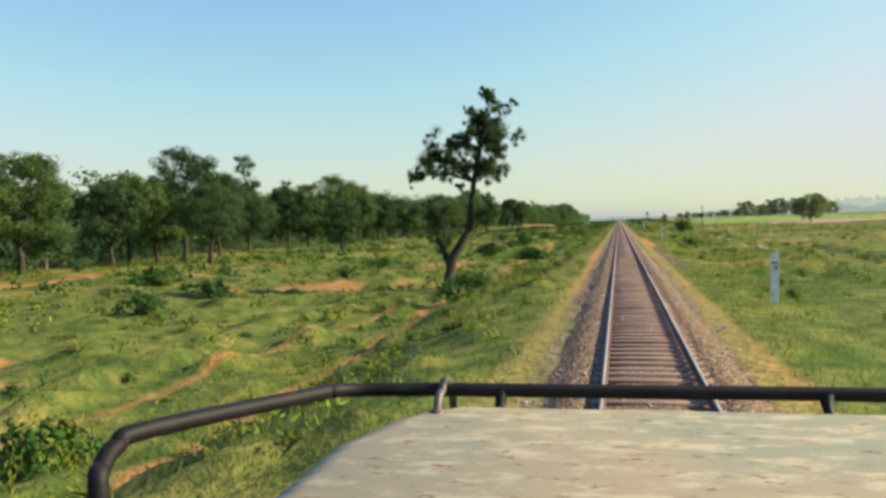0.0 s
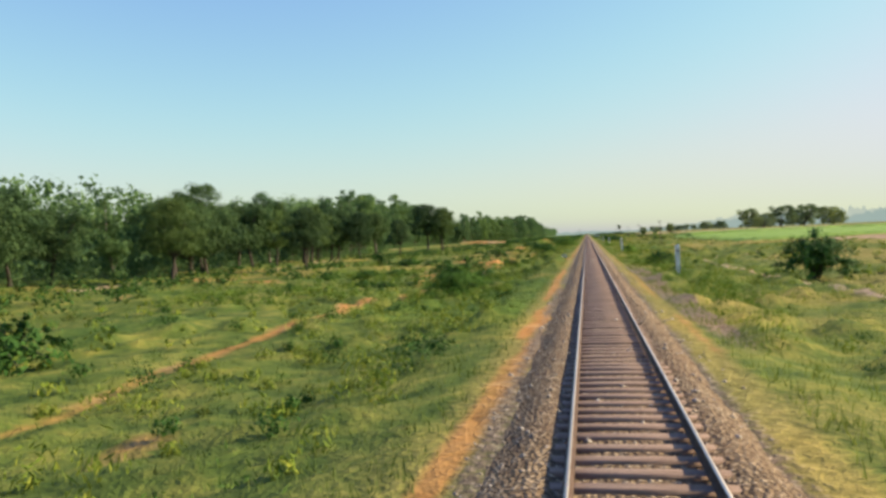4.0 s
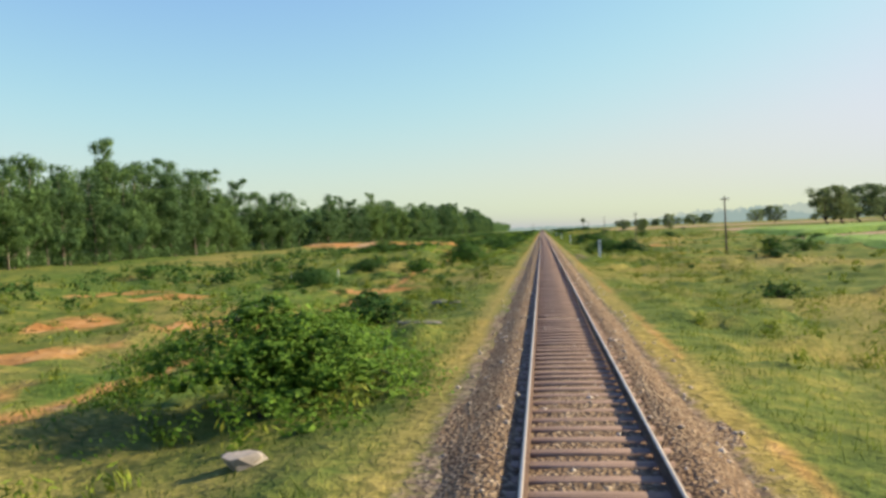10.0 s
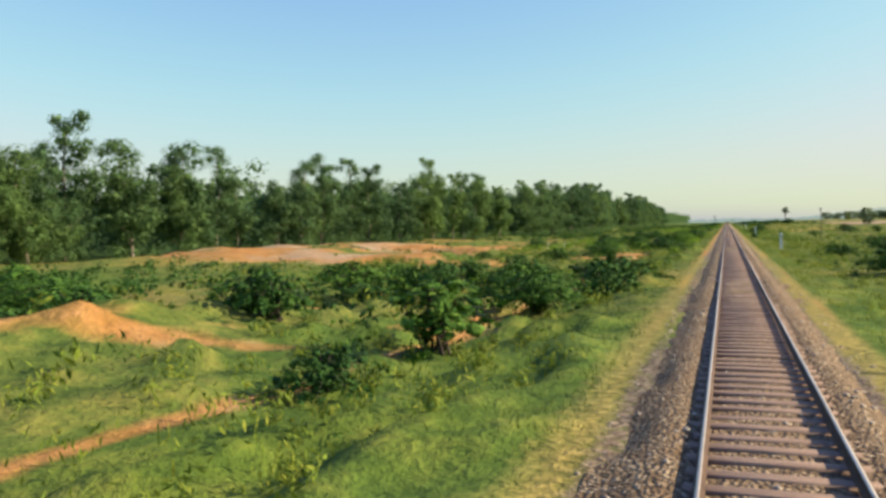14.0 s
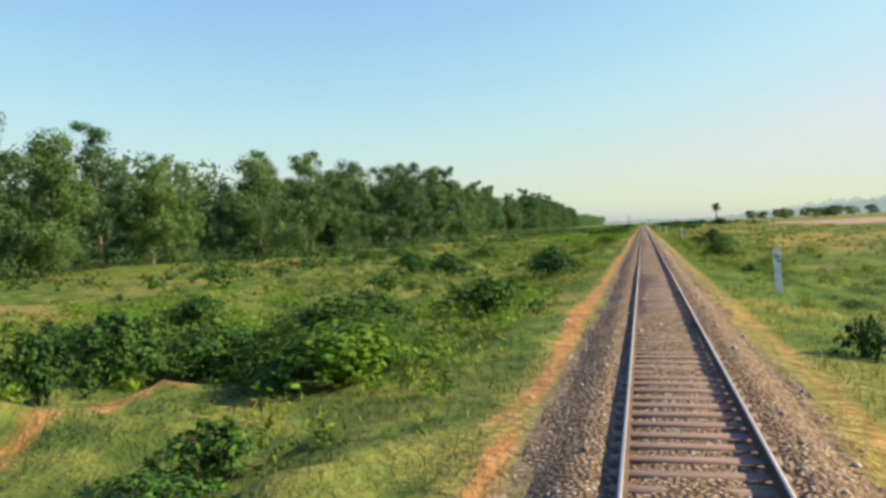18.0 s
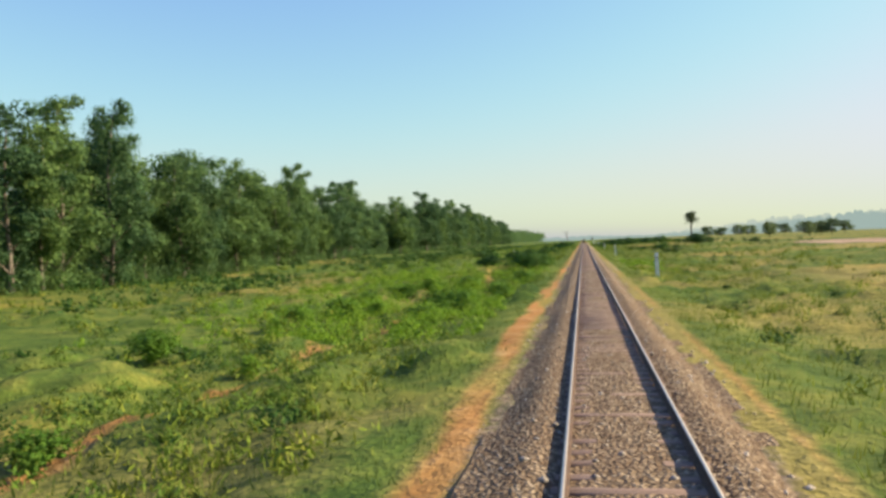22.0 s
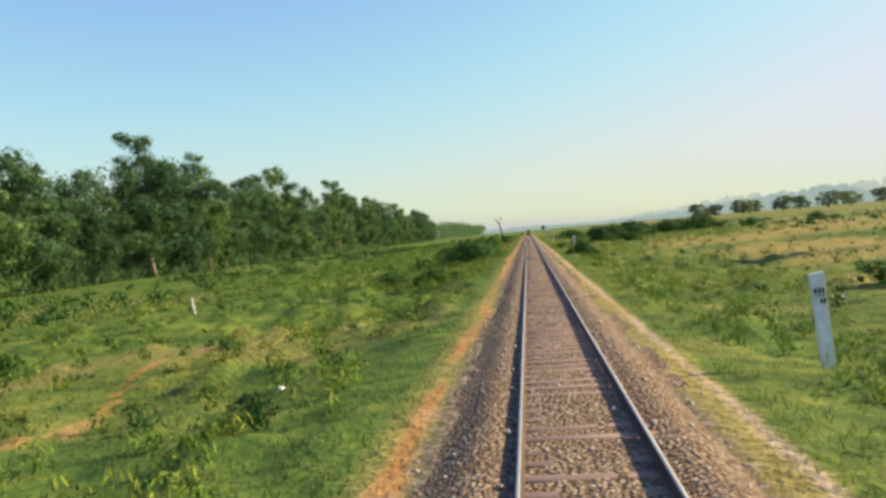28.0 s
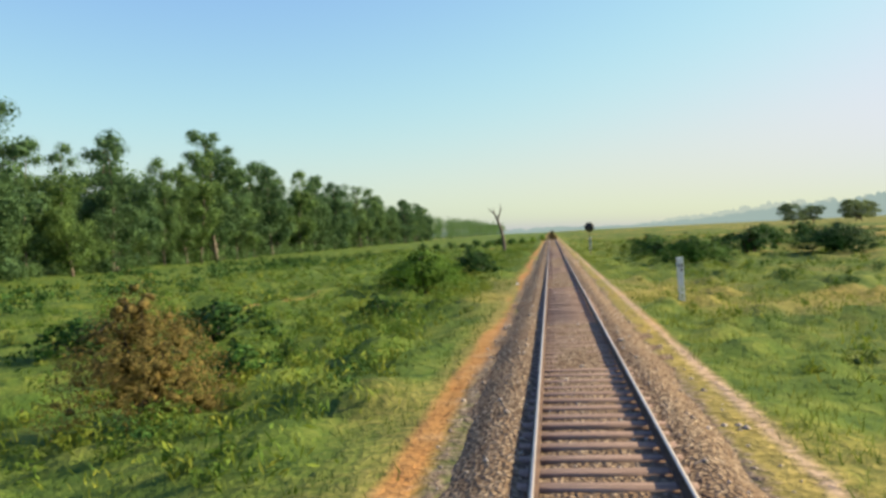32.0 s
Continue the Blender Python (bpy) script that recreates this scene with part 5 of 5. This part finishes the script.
BROWN = ((-10.5, 1176.1),)
FEATHERY = ((-7.3, 631.0), (-10.8, 629.0), (-9.5, 673.0), (-10.7, 646.4), (-10.7, 90.0), (-6.4, 918.5), (-9.9, 200.3), (-6.6, 379.0), (-9.0, 312.5), (-9.5, 1212.0))
LEAFY = ((-10.3, 627.1), (-10.5, 848.0), (-9.6, 858.8), (6.1, 277.8), (-8.7, 831.7), (-6.7, 1104.8), (-5.7, 591.0), (4.5, 347.6), (-7.8, 670.0))
for x, y, w, h in SHRUBS_A + SHRUBS_B + SHRUBS_C + SHRUBS_D + SHRUBS_E + SHRUBS_F + SHRUBS_G:
    if (x, y) in BROWN:
        grow(DRY, HEIGHT["dry_shrub"], x, y, w, h)
    elif (x, y) in FEATHERY:
        grow(FEATHER, HEIGHT["feathery_shrub"], x, y, w, h)
    elif (x, y) in LEAFY:
        grow(WEED, HEIGHT["green_weed"], x, y, w, h)
    elif w > 5.0:
        grow(HUGE_KINDS, HEIGHT["huge"], x, y, w, h)
    elif w > 3.2:
        grow(BIG_KINDS, HEIGHT["great_thorn_shrub"], x, y, w, h)
    else:
        grow(SHRUB_KINDS, HEIGHT["thorn_shrub"], x, y, w, h)
# further off and in the stretches between: scattered scrub
r = np.random.default_rng(12)
# thickets: east from, to, north from, to, how many, widths
for x0, x1, y0, y1, n, w0, w1, kinds_of in ((-24, -6, 612, 690, 8, 2, 4.5, "thorn_shrub"), (-40, -8, 516, 572, 15, 2.5, 5, "thorn_shrub"), (-28, -9, 205, 250, 6, 1.6, 3.2, "thorn_shrub"), (-22, -6, 655, 720, 7, 2, 4, "thorn_shrub"), (-32, -12, 430, 480, 6, 2, 4, "thorn_shrub"),
                                  (-30, -6, 545, 580, 9, 2.5, 5, "thorn_shrub"), (-26, -7, 960, 1010, 9, 2, 5, "thorn_shrub"), (17, 44, 1150, 1200, 8, 3, 8, "thorn_shrub"), (10, 40, 1206, 1290, 9, 3, 7, "thorn_shrub"), (8, 40, 430, 480, 8, 2, 5, "thorn_shrub"),
                                  (7, 35, 540, 600, 12, 2.5, 5, "thorn_shrub"), (10, 45, 690, 740, 7, 2, 4.5, "thorn_shrub"), (12, 40, 965, 1060, 9, 2, 5, "thorn_shrub"), (-24, -9, 105, 185, 9, 2, 4, "thorn_shrub"), (-20, -6.5, 205, 330, 46, 0.8, 1.7, "thorn_shrub"), (-36, -18, 230, 330, 16, 1.5, 3.4, "thorn_shrub"),
                                  (-17, -5.5, 836, 868, 24, 1.5, 3.2, "green_weed"), (-14, -6, 622, 645, 9, 1.5, 3, "green_weed"), (-22, -6, 800, 835, 7, 1.5, 3, "green_weed"), (-20, -8, 1180, 1260, 9, 2, 4, "thorn_shrub"), (-16, -6, 1128, 1142, 5, 2, 3.5, "thorn_shrub")):
    for i in range(n):
        w = r.uniform(w0, w1)
        grow({"thorn_shrub": SHRUB_KINDS, "green_weed": WEED}[kinds_of], HEIGHT[kinds_of], r.uniform(x0, x1), r.uniform(y0, y1), w, w * r.uniform(0.38, 0.5))
made = 0
while made < 60:
    y, left = r.uniform(-20, 1420), r.random() < 0.7
    x = -r.uniform(17, 55) if left else r.uniform(10, 60)
    if not left and (y < 480 or 580 < y < 680 or 880 < y < 980) and x > 15:
        continue
    if lumps(x, y, 30, 33) < 0.42:
        continue
    w = r.uniform(1.4, 4.5)
    grow(SHRUB_KINDS, HEIGHT["thorn_shrub"], x, y, w, w * r.uniform(0.35, 0.55))
    made += 1
for i, k in enumerate(SHRUB_KINDS + BIG_KINDS + HUGE_KINDS + FEATHER + WEED + DRY):
    x, y = -34.0 + 3.1 * i, 1362.0 + 5 * i
    k.matrix_basis = pose(x, y, float(land(x, y)))

# ---- fields on the right ----


def field(name, x0, x1, y0, y1, high, mat, label, blades=0):
    xs, ys = np.linspace(x0, x1, 70), np.linspace(y0, y1, 90)
    wob = lambda x, y: 5 * (lumps(x, y, 9, 43) - 0.5) + 2 * (lumps(x, y, 3, 44) - 0.5)
    edge = lambda x, y: step(x + wob(x, y), x0 + 3, x0 + 4.5) * step(-x + wob(y, x), -x1 + 3, -x1 + 5) * step(y + wob(y, x), y0 + 3, y0 + 4.5) * step(-y + wob(x, y), -y1 + 3, -y1 + 5)
    me, _, _ = sheet(xs, ys, lambda x, y: land(x, y) - 0.3 + edge(x, y) * (high + 0.3 + 0.25 * high * lumps(x, y, 2.0, 40)), mat, name)
    tagged(new(name, me), label, "field", kind="structure")


# ---- grass ----


def blades(x, y, high, per, spread, r, thick=1.0):
    """Tufts of tapering blades, per to a tuft."""
    n = len(x)
    z = land(x, y)
    bx = np.repeat(x, per) + r.normal(0, 1, n * per) * np.repeat(spread, per)
    by = np.repeat(y, per) + r.normal(0, 1, n * per) * np.repeat(spread, per)
    bz = np.repeat(z, per) - 0.03
    h = np.repeat(high, per) * r.uniform(0.6, 1.25, n * per)
    a = r.uniform(0, 2 * math.pi, n * per)
    w = (h * r.uniform(0.07, 0.16, n * per) + 0.012) * thick
    lean = h * r.uniform(0.1, 0.75, n * per)
    la = r.uniform(0, 2 * math.pi, n * per)
    base = np.stack([bx, by, bz], -1)
    side = np.stack([np.cos(a) * w, np.sin(a) * w, 0 * w], -1)
    tip = base + np.stack([np.cos(la) * lean, np.sin(la) * lean, h], -1)
    verts = np.stack([base - side, base + side, tip], 1).reshape(-1, 3)
    return verts, np.arange(len(verts)).reshape(-1, 3)


def sown(n, x0, x1, bare, r, pull=1.0):
    """n places in a strip from y -10 to 1330, thinned where the soil is bare."""
    k = r.random(n) ** pull
    x, y = x0 + (x1 - x0) * k, r.uniform(-10, 1330, n)
    keep = r.random(n) > soil_share(x, y) * bare
    return x[keep], y[keep]


r = np.random.default_rng(31)
for name, x0, x1, n, label in (("grass_left", -3.0, -17.0, 62000, "short green and straw-coloured grass beside the line"), ("grass_right", 3.0, 14.0, 56000, "rank green grass beside the line")):
    x, y = sown(n, x0, x1, 1.3, r, 1.35)
    high = 0.08 + 0.24 * patches(x, y, 9, 50) ** 1.5 + (0.05 if x0 > 0 else 0.0)
    v, f = blades(x, y, high, 4, 0.14 + 0 * high, r, 0.36)
    tagged(new(name, np_mesh(name, v, f, GRASS)), label, "grass", kind="stuff")
x, y = sown(9000, -4.8, -46.0, 1.1, r, 1.2)
keep = lumps(x, y, 12, 52) + r.uniform(-0.25, 0.25, len(x)) > 0.42
x, y = x[keep], y[keep]
def tussocks(x, y, r, per=52):
    """Rounded cushions of coarse grass: a soft closed mass with thin blades standing out of it all round."""
    n = len(x)
    s = 0.22 + 0.55 * r.random(n) ** 1.8
    z = land(x, y)
    heaps = [((a, b, c + q * 0.12), (q, q * 1.1, q * 0.62)) for a, b, c, q in zip(x, y, z, s)]
    size = np.repeat(s, per)
    up, a = np.arcsin(r.uniform(0.05, 1.0, n * per)), r.uniform(0, 2 * math.pi, n * per)
    way = np.stack([np.cos(a) * np.cos(up), np.sin(a) * np.cos(up), np.sin(up) * 0.85], -1) + r.normal(0, 0.1, (n * per, 3))
    foot = np.repeat(np.stack([x, y, z + s * 0.02], -1), per, 0) + way * (size * r.uniform(0.1, 0.5, n * per))[:, None]
    side = np.stack([-np.sin(a), np.cos(a), 0 * a], -1) * (0.008 + 0.02 * size)[:, None]
    tip = foot + way * (size * r.uniform(0.4, 0.8, n * per))[:, None]
    tip[:, 2] = np.maximum(tip[:, 2] - 0.12 * size * np.cos(up), foot[:, 2])
    verts = np.stack([foot, (foot + tip) / 2 - side, tip, (foot + tip) / 2 + side + np.array((0, 0, 0.03))], 1).reshape(-1, 3)
    return both_of(masses(heaps, r, 0.22, False), (verts, np.arange(len(verts)).reshape(-1, 4)))


x, y = x[:1500], y[:1500]
v, f = tussocks(x, y, r)
tagged(new("tussocks_left", np_mesh("tussocks_left", v, f, TUSSOCK, True)), "rounded tussocks of coarse grass scattered over the plain", "tussocks", kind="stuff")
x, y = sown(700, 4.5, 36.0, 1.1, r, 1.2)
v, f = tussocks(x, y, r)
tagged(new("tussocks_right", np_mesh("tussocks_right", v, f, TUSSOCK, True)), "rounded tussocks of coarse grass scattered over the plain", "tussocks", kind="stuff")

# soft rounded grass clumps
verts, faces = [], []
for x0, x1, n, long, per in ((-4.2, -15.0, 4600, 0.26, 44), (-15.0, -58.0, 5200, 0.36, 18), (4.4, 14.0, 2800, 0.26, 44), (14.0, 46.0, 2800, 0.36, 20)):
    x, y = r.uniform(min(x0, x1), max(x0, x1), n), r.uniform(-10, 1400, n)
    keep = (patches(x, y, 15, 57) + r.uniform(-0.2, 0.2, n) > 0.45) & (soil_share(x, y) < 0.35)
    pts = []
    for cx, cy, cz in zip(x[keep], y[keep], land(x[keep], y[keep])):
        s = 0.3 + 0.75 * r.random() ** 1.7
        pts.append(((cx, cy, cz + s * 0.3), (s * 1.1, s * 1.1, s * 0.85)))
    v, f = heaped(pts, r, long, 0.06 if long < 0.3 else 0.15, -1.2, lambda q: per * 1.15, 0.2)
    faces.append(f + sum(len(q) for q in verts))
    verts.append(v)
tagged(new("grass_clumps", np_mesh("grass_clumps", np.concatenate(verts), np.concatenate(faces), HUMMOCK, True)), "soft rounded olive-green grass clumps over the plain", "grass clumps", kind="stuff")

# rank growth in the second half of the journey
for name, label, mat, zones in (("rank_weeds", "waist-high bright green leafy weeds in a dense stand", LEAF_BRIGHT, ((-26, -4.6, 826, 905, 1350), (-32, -4.8, 622, 695, 700), (-13, -4.8, 624, 640, 60), (-40, -8, 905, 960, 250), (4.6, 9, 880, 910, 60), (-24, -5, 480, 520, 60))),
                                ("rank_scrub", "rank green growth in a dense uneven stand", LEAF_RANK, ((-34, -4.8, 560, 700, 1150), (-34, -5, 700, 800, 450), (-40, -5, 800, 960, 600), (-36, -4.8, 960, 1330, 2600), (8, 40, 1130, 1330, 500), (5, 30, 560, 700, 260), (3.9, 7.0, 334, 362, 150), (4.0, 8.0, 180, 260, 160), (4.0, 9.0, 700, 800, 160), (4.2, 8.0, 1015, 1110, 160), (-40, -16, 60, 460, 600), (-30, -5, 190, 250, 420), (-24, -5, 332, 375, 170), (-26, -5, 60, 130, 260), (-30, -6, 770, 830, 260), (-30, -5, 1110, 1200, 520)))):
    pts = []
    for x0, x1, y0, y1, n in zones:
        x, y = r.uniform(x0, x1, n), r.uniform(y0, y1, n)
        keep = (patches(x, y, 12, 58) + r.uniform(-0.12, 0.12, n) > 0.43) & (soil_share(x, y) < 0.3)
        for cx, cy, cz in zip(x[keep], y[keep], land(x[keep], y[keep])):
            s = 0.3 + 0.65 * r.random() ** 1.5
            pts.append(((cx, cy, cz + s * 0.4), (s, s, s * r.uniform(0.75, 1.1))))
    v, f = heaped(pts, r, 0.27, 0.055, -1.0, lambda q: 30 + 62 * q, 0.15)
    tagged(new(name, np_mesh(name, v, f, mat, True)), label, "weeds", kind="stuff")

# scrub between the grassland and the wood
pts = []
for x0, x1, y0, y1, n in ((-64, -34, 560, 1340, 2300), (-60, -34, -10, 560, 1000), (34, 60, 1000, 1350, 250)):
    x, y = r.uniform(x0, x1, n), r.uniform(y0, y1, n)
    keep = (patches(x, y, 22, 59) + r.uniform(-0.15, 0.15, n) > 0.44) & (soil_share(x, y) < 0.3) & (-x < forest_edge(y) + 2)
    for cx, cy, cz in zip(x[keep], y[keep], land(x[keep], y[keep])):
        s = 0.45 + 0.95 * r.random() ** 1.8
        pts.append(((cx, cy, cz + s * 0.4), (s * 1.2, s * 1.2, s * 0.9)))
v, f = heaped(pts, r, 0.38, 0.22, -0.4, lambda q: 18 + 22 * q, 0.25)
tagged(new("far_scrub", np_mesh("far_scrub", v, f, LEAF_SHRUB, True)), "green scrub growing up to the edge of the wood", "scrub", kind="stuff")

# low scrub, too much to count
verts, faces = [], []
for x0, x1, n, leaf, per in ((-5.5, -16.0, 2000, 0.15, 38), (-16.0, -40.0, 2200, 0.27, 18), (6.0, 15.0, 900, 0.15, 38), (15.0, 46.0, 1300, 0.27, 18)):
    x, y = r.uniform(min(x0, x1), max(x0, x1), n), r.uniform(-10, 1400, n)
    keep = (patches(x, y, 24, 55) + r.uniform(-0.15, 0.15, n) > 0.5) & (soil_share(x, y) < 0.4)
    pts = []
    for cx, cy, cz in zip(x[keep], y[keep], land(x[keep], y[keep])):
        s = 0.22 + 0.8 * r.random() ** 2.4
        pts.append(((cx, cy, cz + s * 0.25), (s * 1.3, s * 1.3, s * 0.8)))
    v, f = heaped(pts, r, leaf * 1.3, leaf * 0.3, -0.7, lambda q: per * 1.2, 0.15)
    faces.append(f + sum(len(q) for q in verts))
    verts.append(v)
v, f = np.concatenate(verts), np.concatenate(faces)
tagged(new("low_scrub", np_mesh("low_scrub", v, f, LEAF_RANK, True)), "low green scrub scattered thinly over the plain", "scrub", kind="stuff")

# small dark bushes dotted between
pts = []
for x0, x1, n in ((-4.8, -17.0, 800), (-17.0, -42.0, 900), (5.5, 20.0, 380)):
    x, y = r.uniform(min(x0, x1), max(x0, x1), n), r.uniform(20, 1330, n)
    keep = (patches(x, y, 28, 98) + r.uniform(-0.2, 0.2, n) > 0.5) & (soil_share(x, y) < 0.4) & (np.abs(y - 485) > 45)
    for cx, cy, cz in zip(x[keep], y[keep], land(x[keep], y[keep])):
        q = 0.3 + 0.55 * r.random() ** 1.5
        for k in range(3):
            pts.append(((cx + r.normal(0, 0.35 * q), cy + r.normal(0, 0.35 * q), cz + q * r.uniform(0.3, 0.75)), (q * 0.75, q * 0.75, q * 0.6)))
v, f = heaped(pts, r, 0.16, 0.055, -0.5, lambda q: 30 + 40 * q, 0.2)
tagged(new("dark_bushes", np_mesh("dark_bushes", v, f, LEAF_SHRUB, True)), "small dark green bushes dotted over the grassland", "bushes", kind="stuff")

# the fields
field("crop_field", 30, 118, 318, 480, 0.55, CROP, "bright green standing crop in a field")
field("crop_field_far", 42, 150, 500, 560, 0.9, CROP, "tall green crop behind a bare field")
field("bare_field", 40, 170, 215, 312, 0.1, TILLED, "bare brown ploughed field")
field("bare_field_middle", 36, 150, 482, 498, 0.1, TILLED, "strip of bare tan field")
field("bare_field_right", 50, 190, 565, 640, 0.1, TILLED, "bare tan field beyond the scrub")
field("bare_field_far", 48, 230, 860, 1010, 0.1, TILLED, "wide bare brown field")

# ---- distance ----
r = np.random.default_rng(77)
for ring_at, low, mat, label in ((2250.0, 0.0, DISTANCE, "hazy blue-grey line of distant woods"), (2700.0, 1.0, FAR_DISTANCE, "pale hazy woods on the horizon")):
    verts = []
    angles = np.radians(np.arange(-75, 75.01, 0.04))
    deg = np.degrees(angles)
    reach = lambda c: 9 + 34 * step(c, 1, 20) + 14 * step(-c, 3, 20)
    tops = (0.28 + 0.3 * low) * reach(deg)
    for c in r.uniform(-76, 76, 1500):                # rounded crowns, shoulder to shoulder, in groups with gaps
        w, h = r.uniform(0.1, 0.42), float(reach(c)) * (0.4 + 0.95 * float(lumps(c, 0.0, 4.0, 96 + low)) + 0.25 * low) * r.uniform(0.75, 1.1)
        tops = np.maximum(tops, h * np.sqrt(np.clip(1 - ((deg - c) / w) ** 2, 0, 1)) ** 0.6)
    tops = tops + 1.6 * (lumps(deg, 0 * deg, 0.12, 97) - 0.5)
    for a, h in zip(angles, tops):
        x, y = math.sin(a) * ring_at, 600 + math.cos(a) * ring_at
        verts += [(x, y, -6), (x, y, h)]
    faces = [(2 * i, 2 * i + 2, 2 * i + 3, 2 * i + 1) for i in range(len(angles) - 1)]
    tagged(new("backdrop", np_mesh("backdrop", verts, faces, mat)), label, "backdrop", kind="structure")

# ---- loose ballast stones and sleepers ----
r = np.random.default_rng(15)
n = 15000
side = np.where(r.random(n) < 0.5, -1, 1)
x = np.where(r.random(n) < 0.25, r.uniform(-0.8, 0.8, n), side * r.uniform(0.95, 2.45, n))
y = r.uniform(-5, 1310, n)
z = np.maximum(bed(x, y), land(x, y))
s = 0.025 + 0.055 * r.random(n) ** 2
shape = np.array([(1, 0, 0), (-1, 0.2, 0), (0, 1, 0.1), (0.1, -1, 0), (0, 0, 0.8), (0, 0.1, -0.8)], float)
v = (shape[None] * s[:, None, None] * r.uniform(0.6, 1.3, (n, 6, 1))) + np.stack([x, y, z], -1)[:, None]
tri = np.array([(0, 2, 4), (2, 1, 4), (1, 3, 4), (3, 0, 4), (2, 0, 5), (1, 2, 5), (3, 1, 5), (0, 3, 5)])
f = (np.arange(n) * 6)[:, None, None] + tri[None]
tagged(part("loose_stones", np_mesh("loose_stones", v.reshape(-1, 3), f.reshape(-1, 3), STONE), track, "loose grey-brown ballast stones"), kind="stuff")
block = np_mesh("sleeper", SV, SF, SLEEPER)
rest_v, rest_f = [], []
for i in range(2190):
    y = -4.0 + 0.6 * i
    m = pose(r.normal(0, 0.015), y + r.normal(0, 0.012), 0.294 + r.normal(0, 0.007), 0, 0, r.normal(0, 0.6))
    if i < 300:
        part("sleeper", block, track, m=m)
    else:
        mm = np.array(m)
        rest_f.append(SF + 12 * len(rest_v))
        rest_v.append(SV @ mm[:3, :3].T + mm[:3, 3])
tagged(part("far_sleepers", np_mesh("far_sleepers", np.concatenate(rest_v), np.concatenate(rest_f), SLEEPER), track, "row of weathered timber sleepers"), kind="stuff")
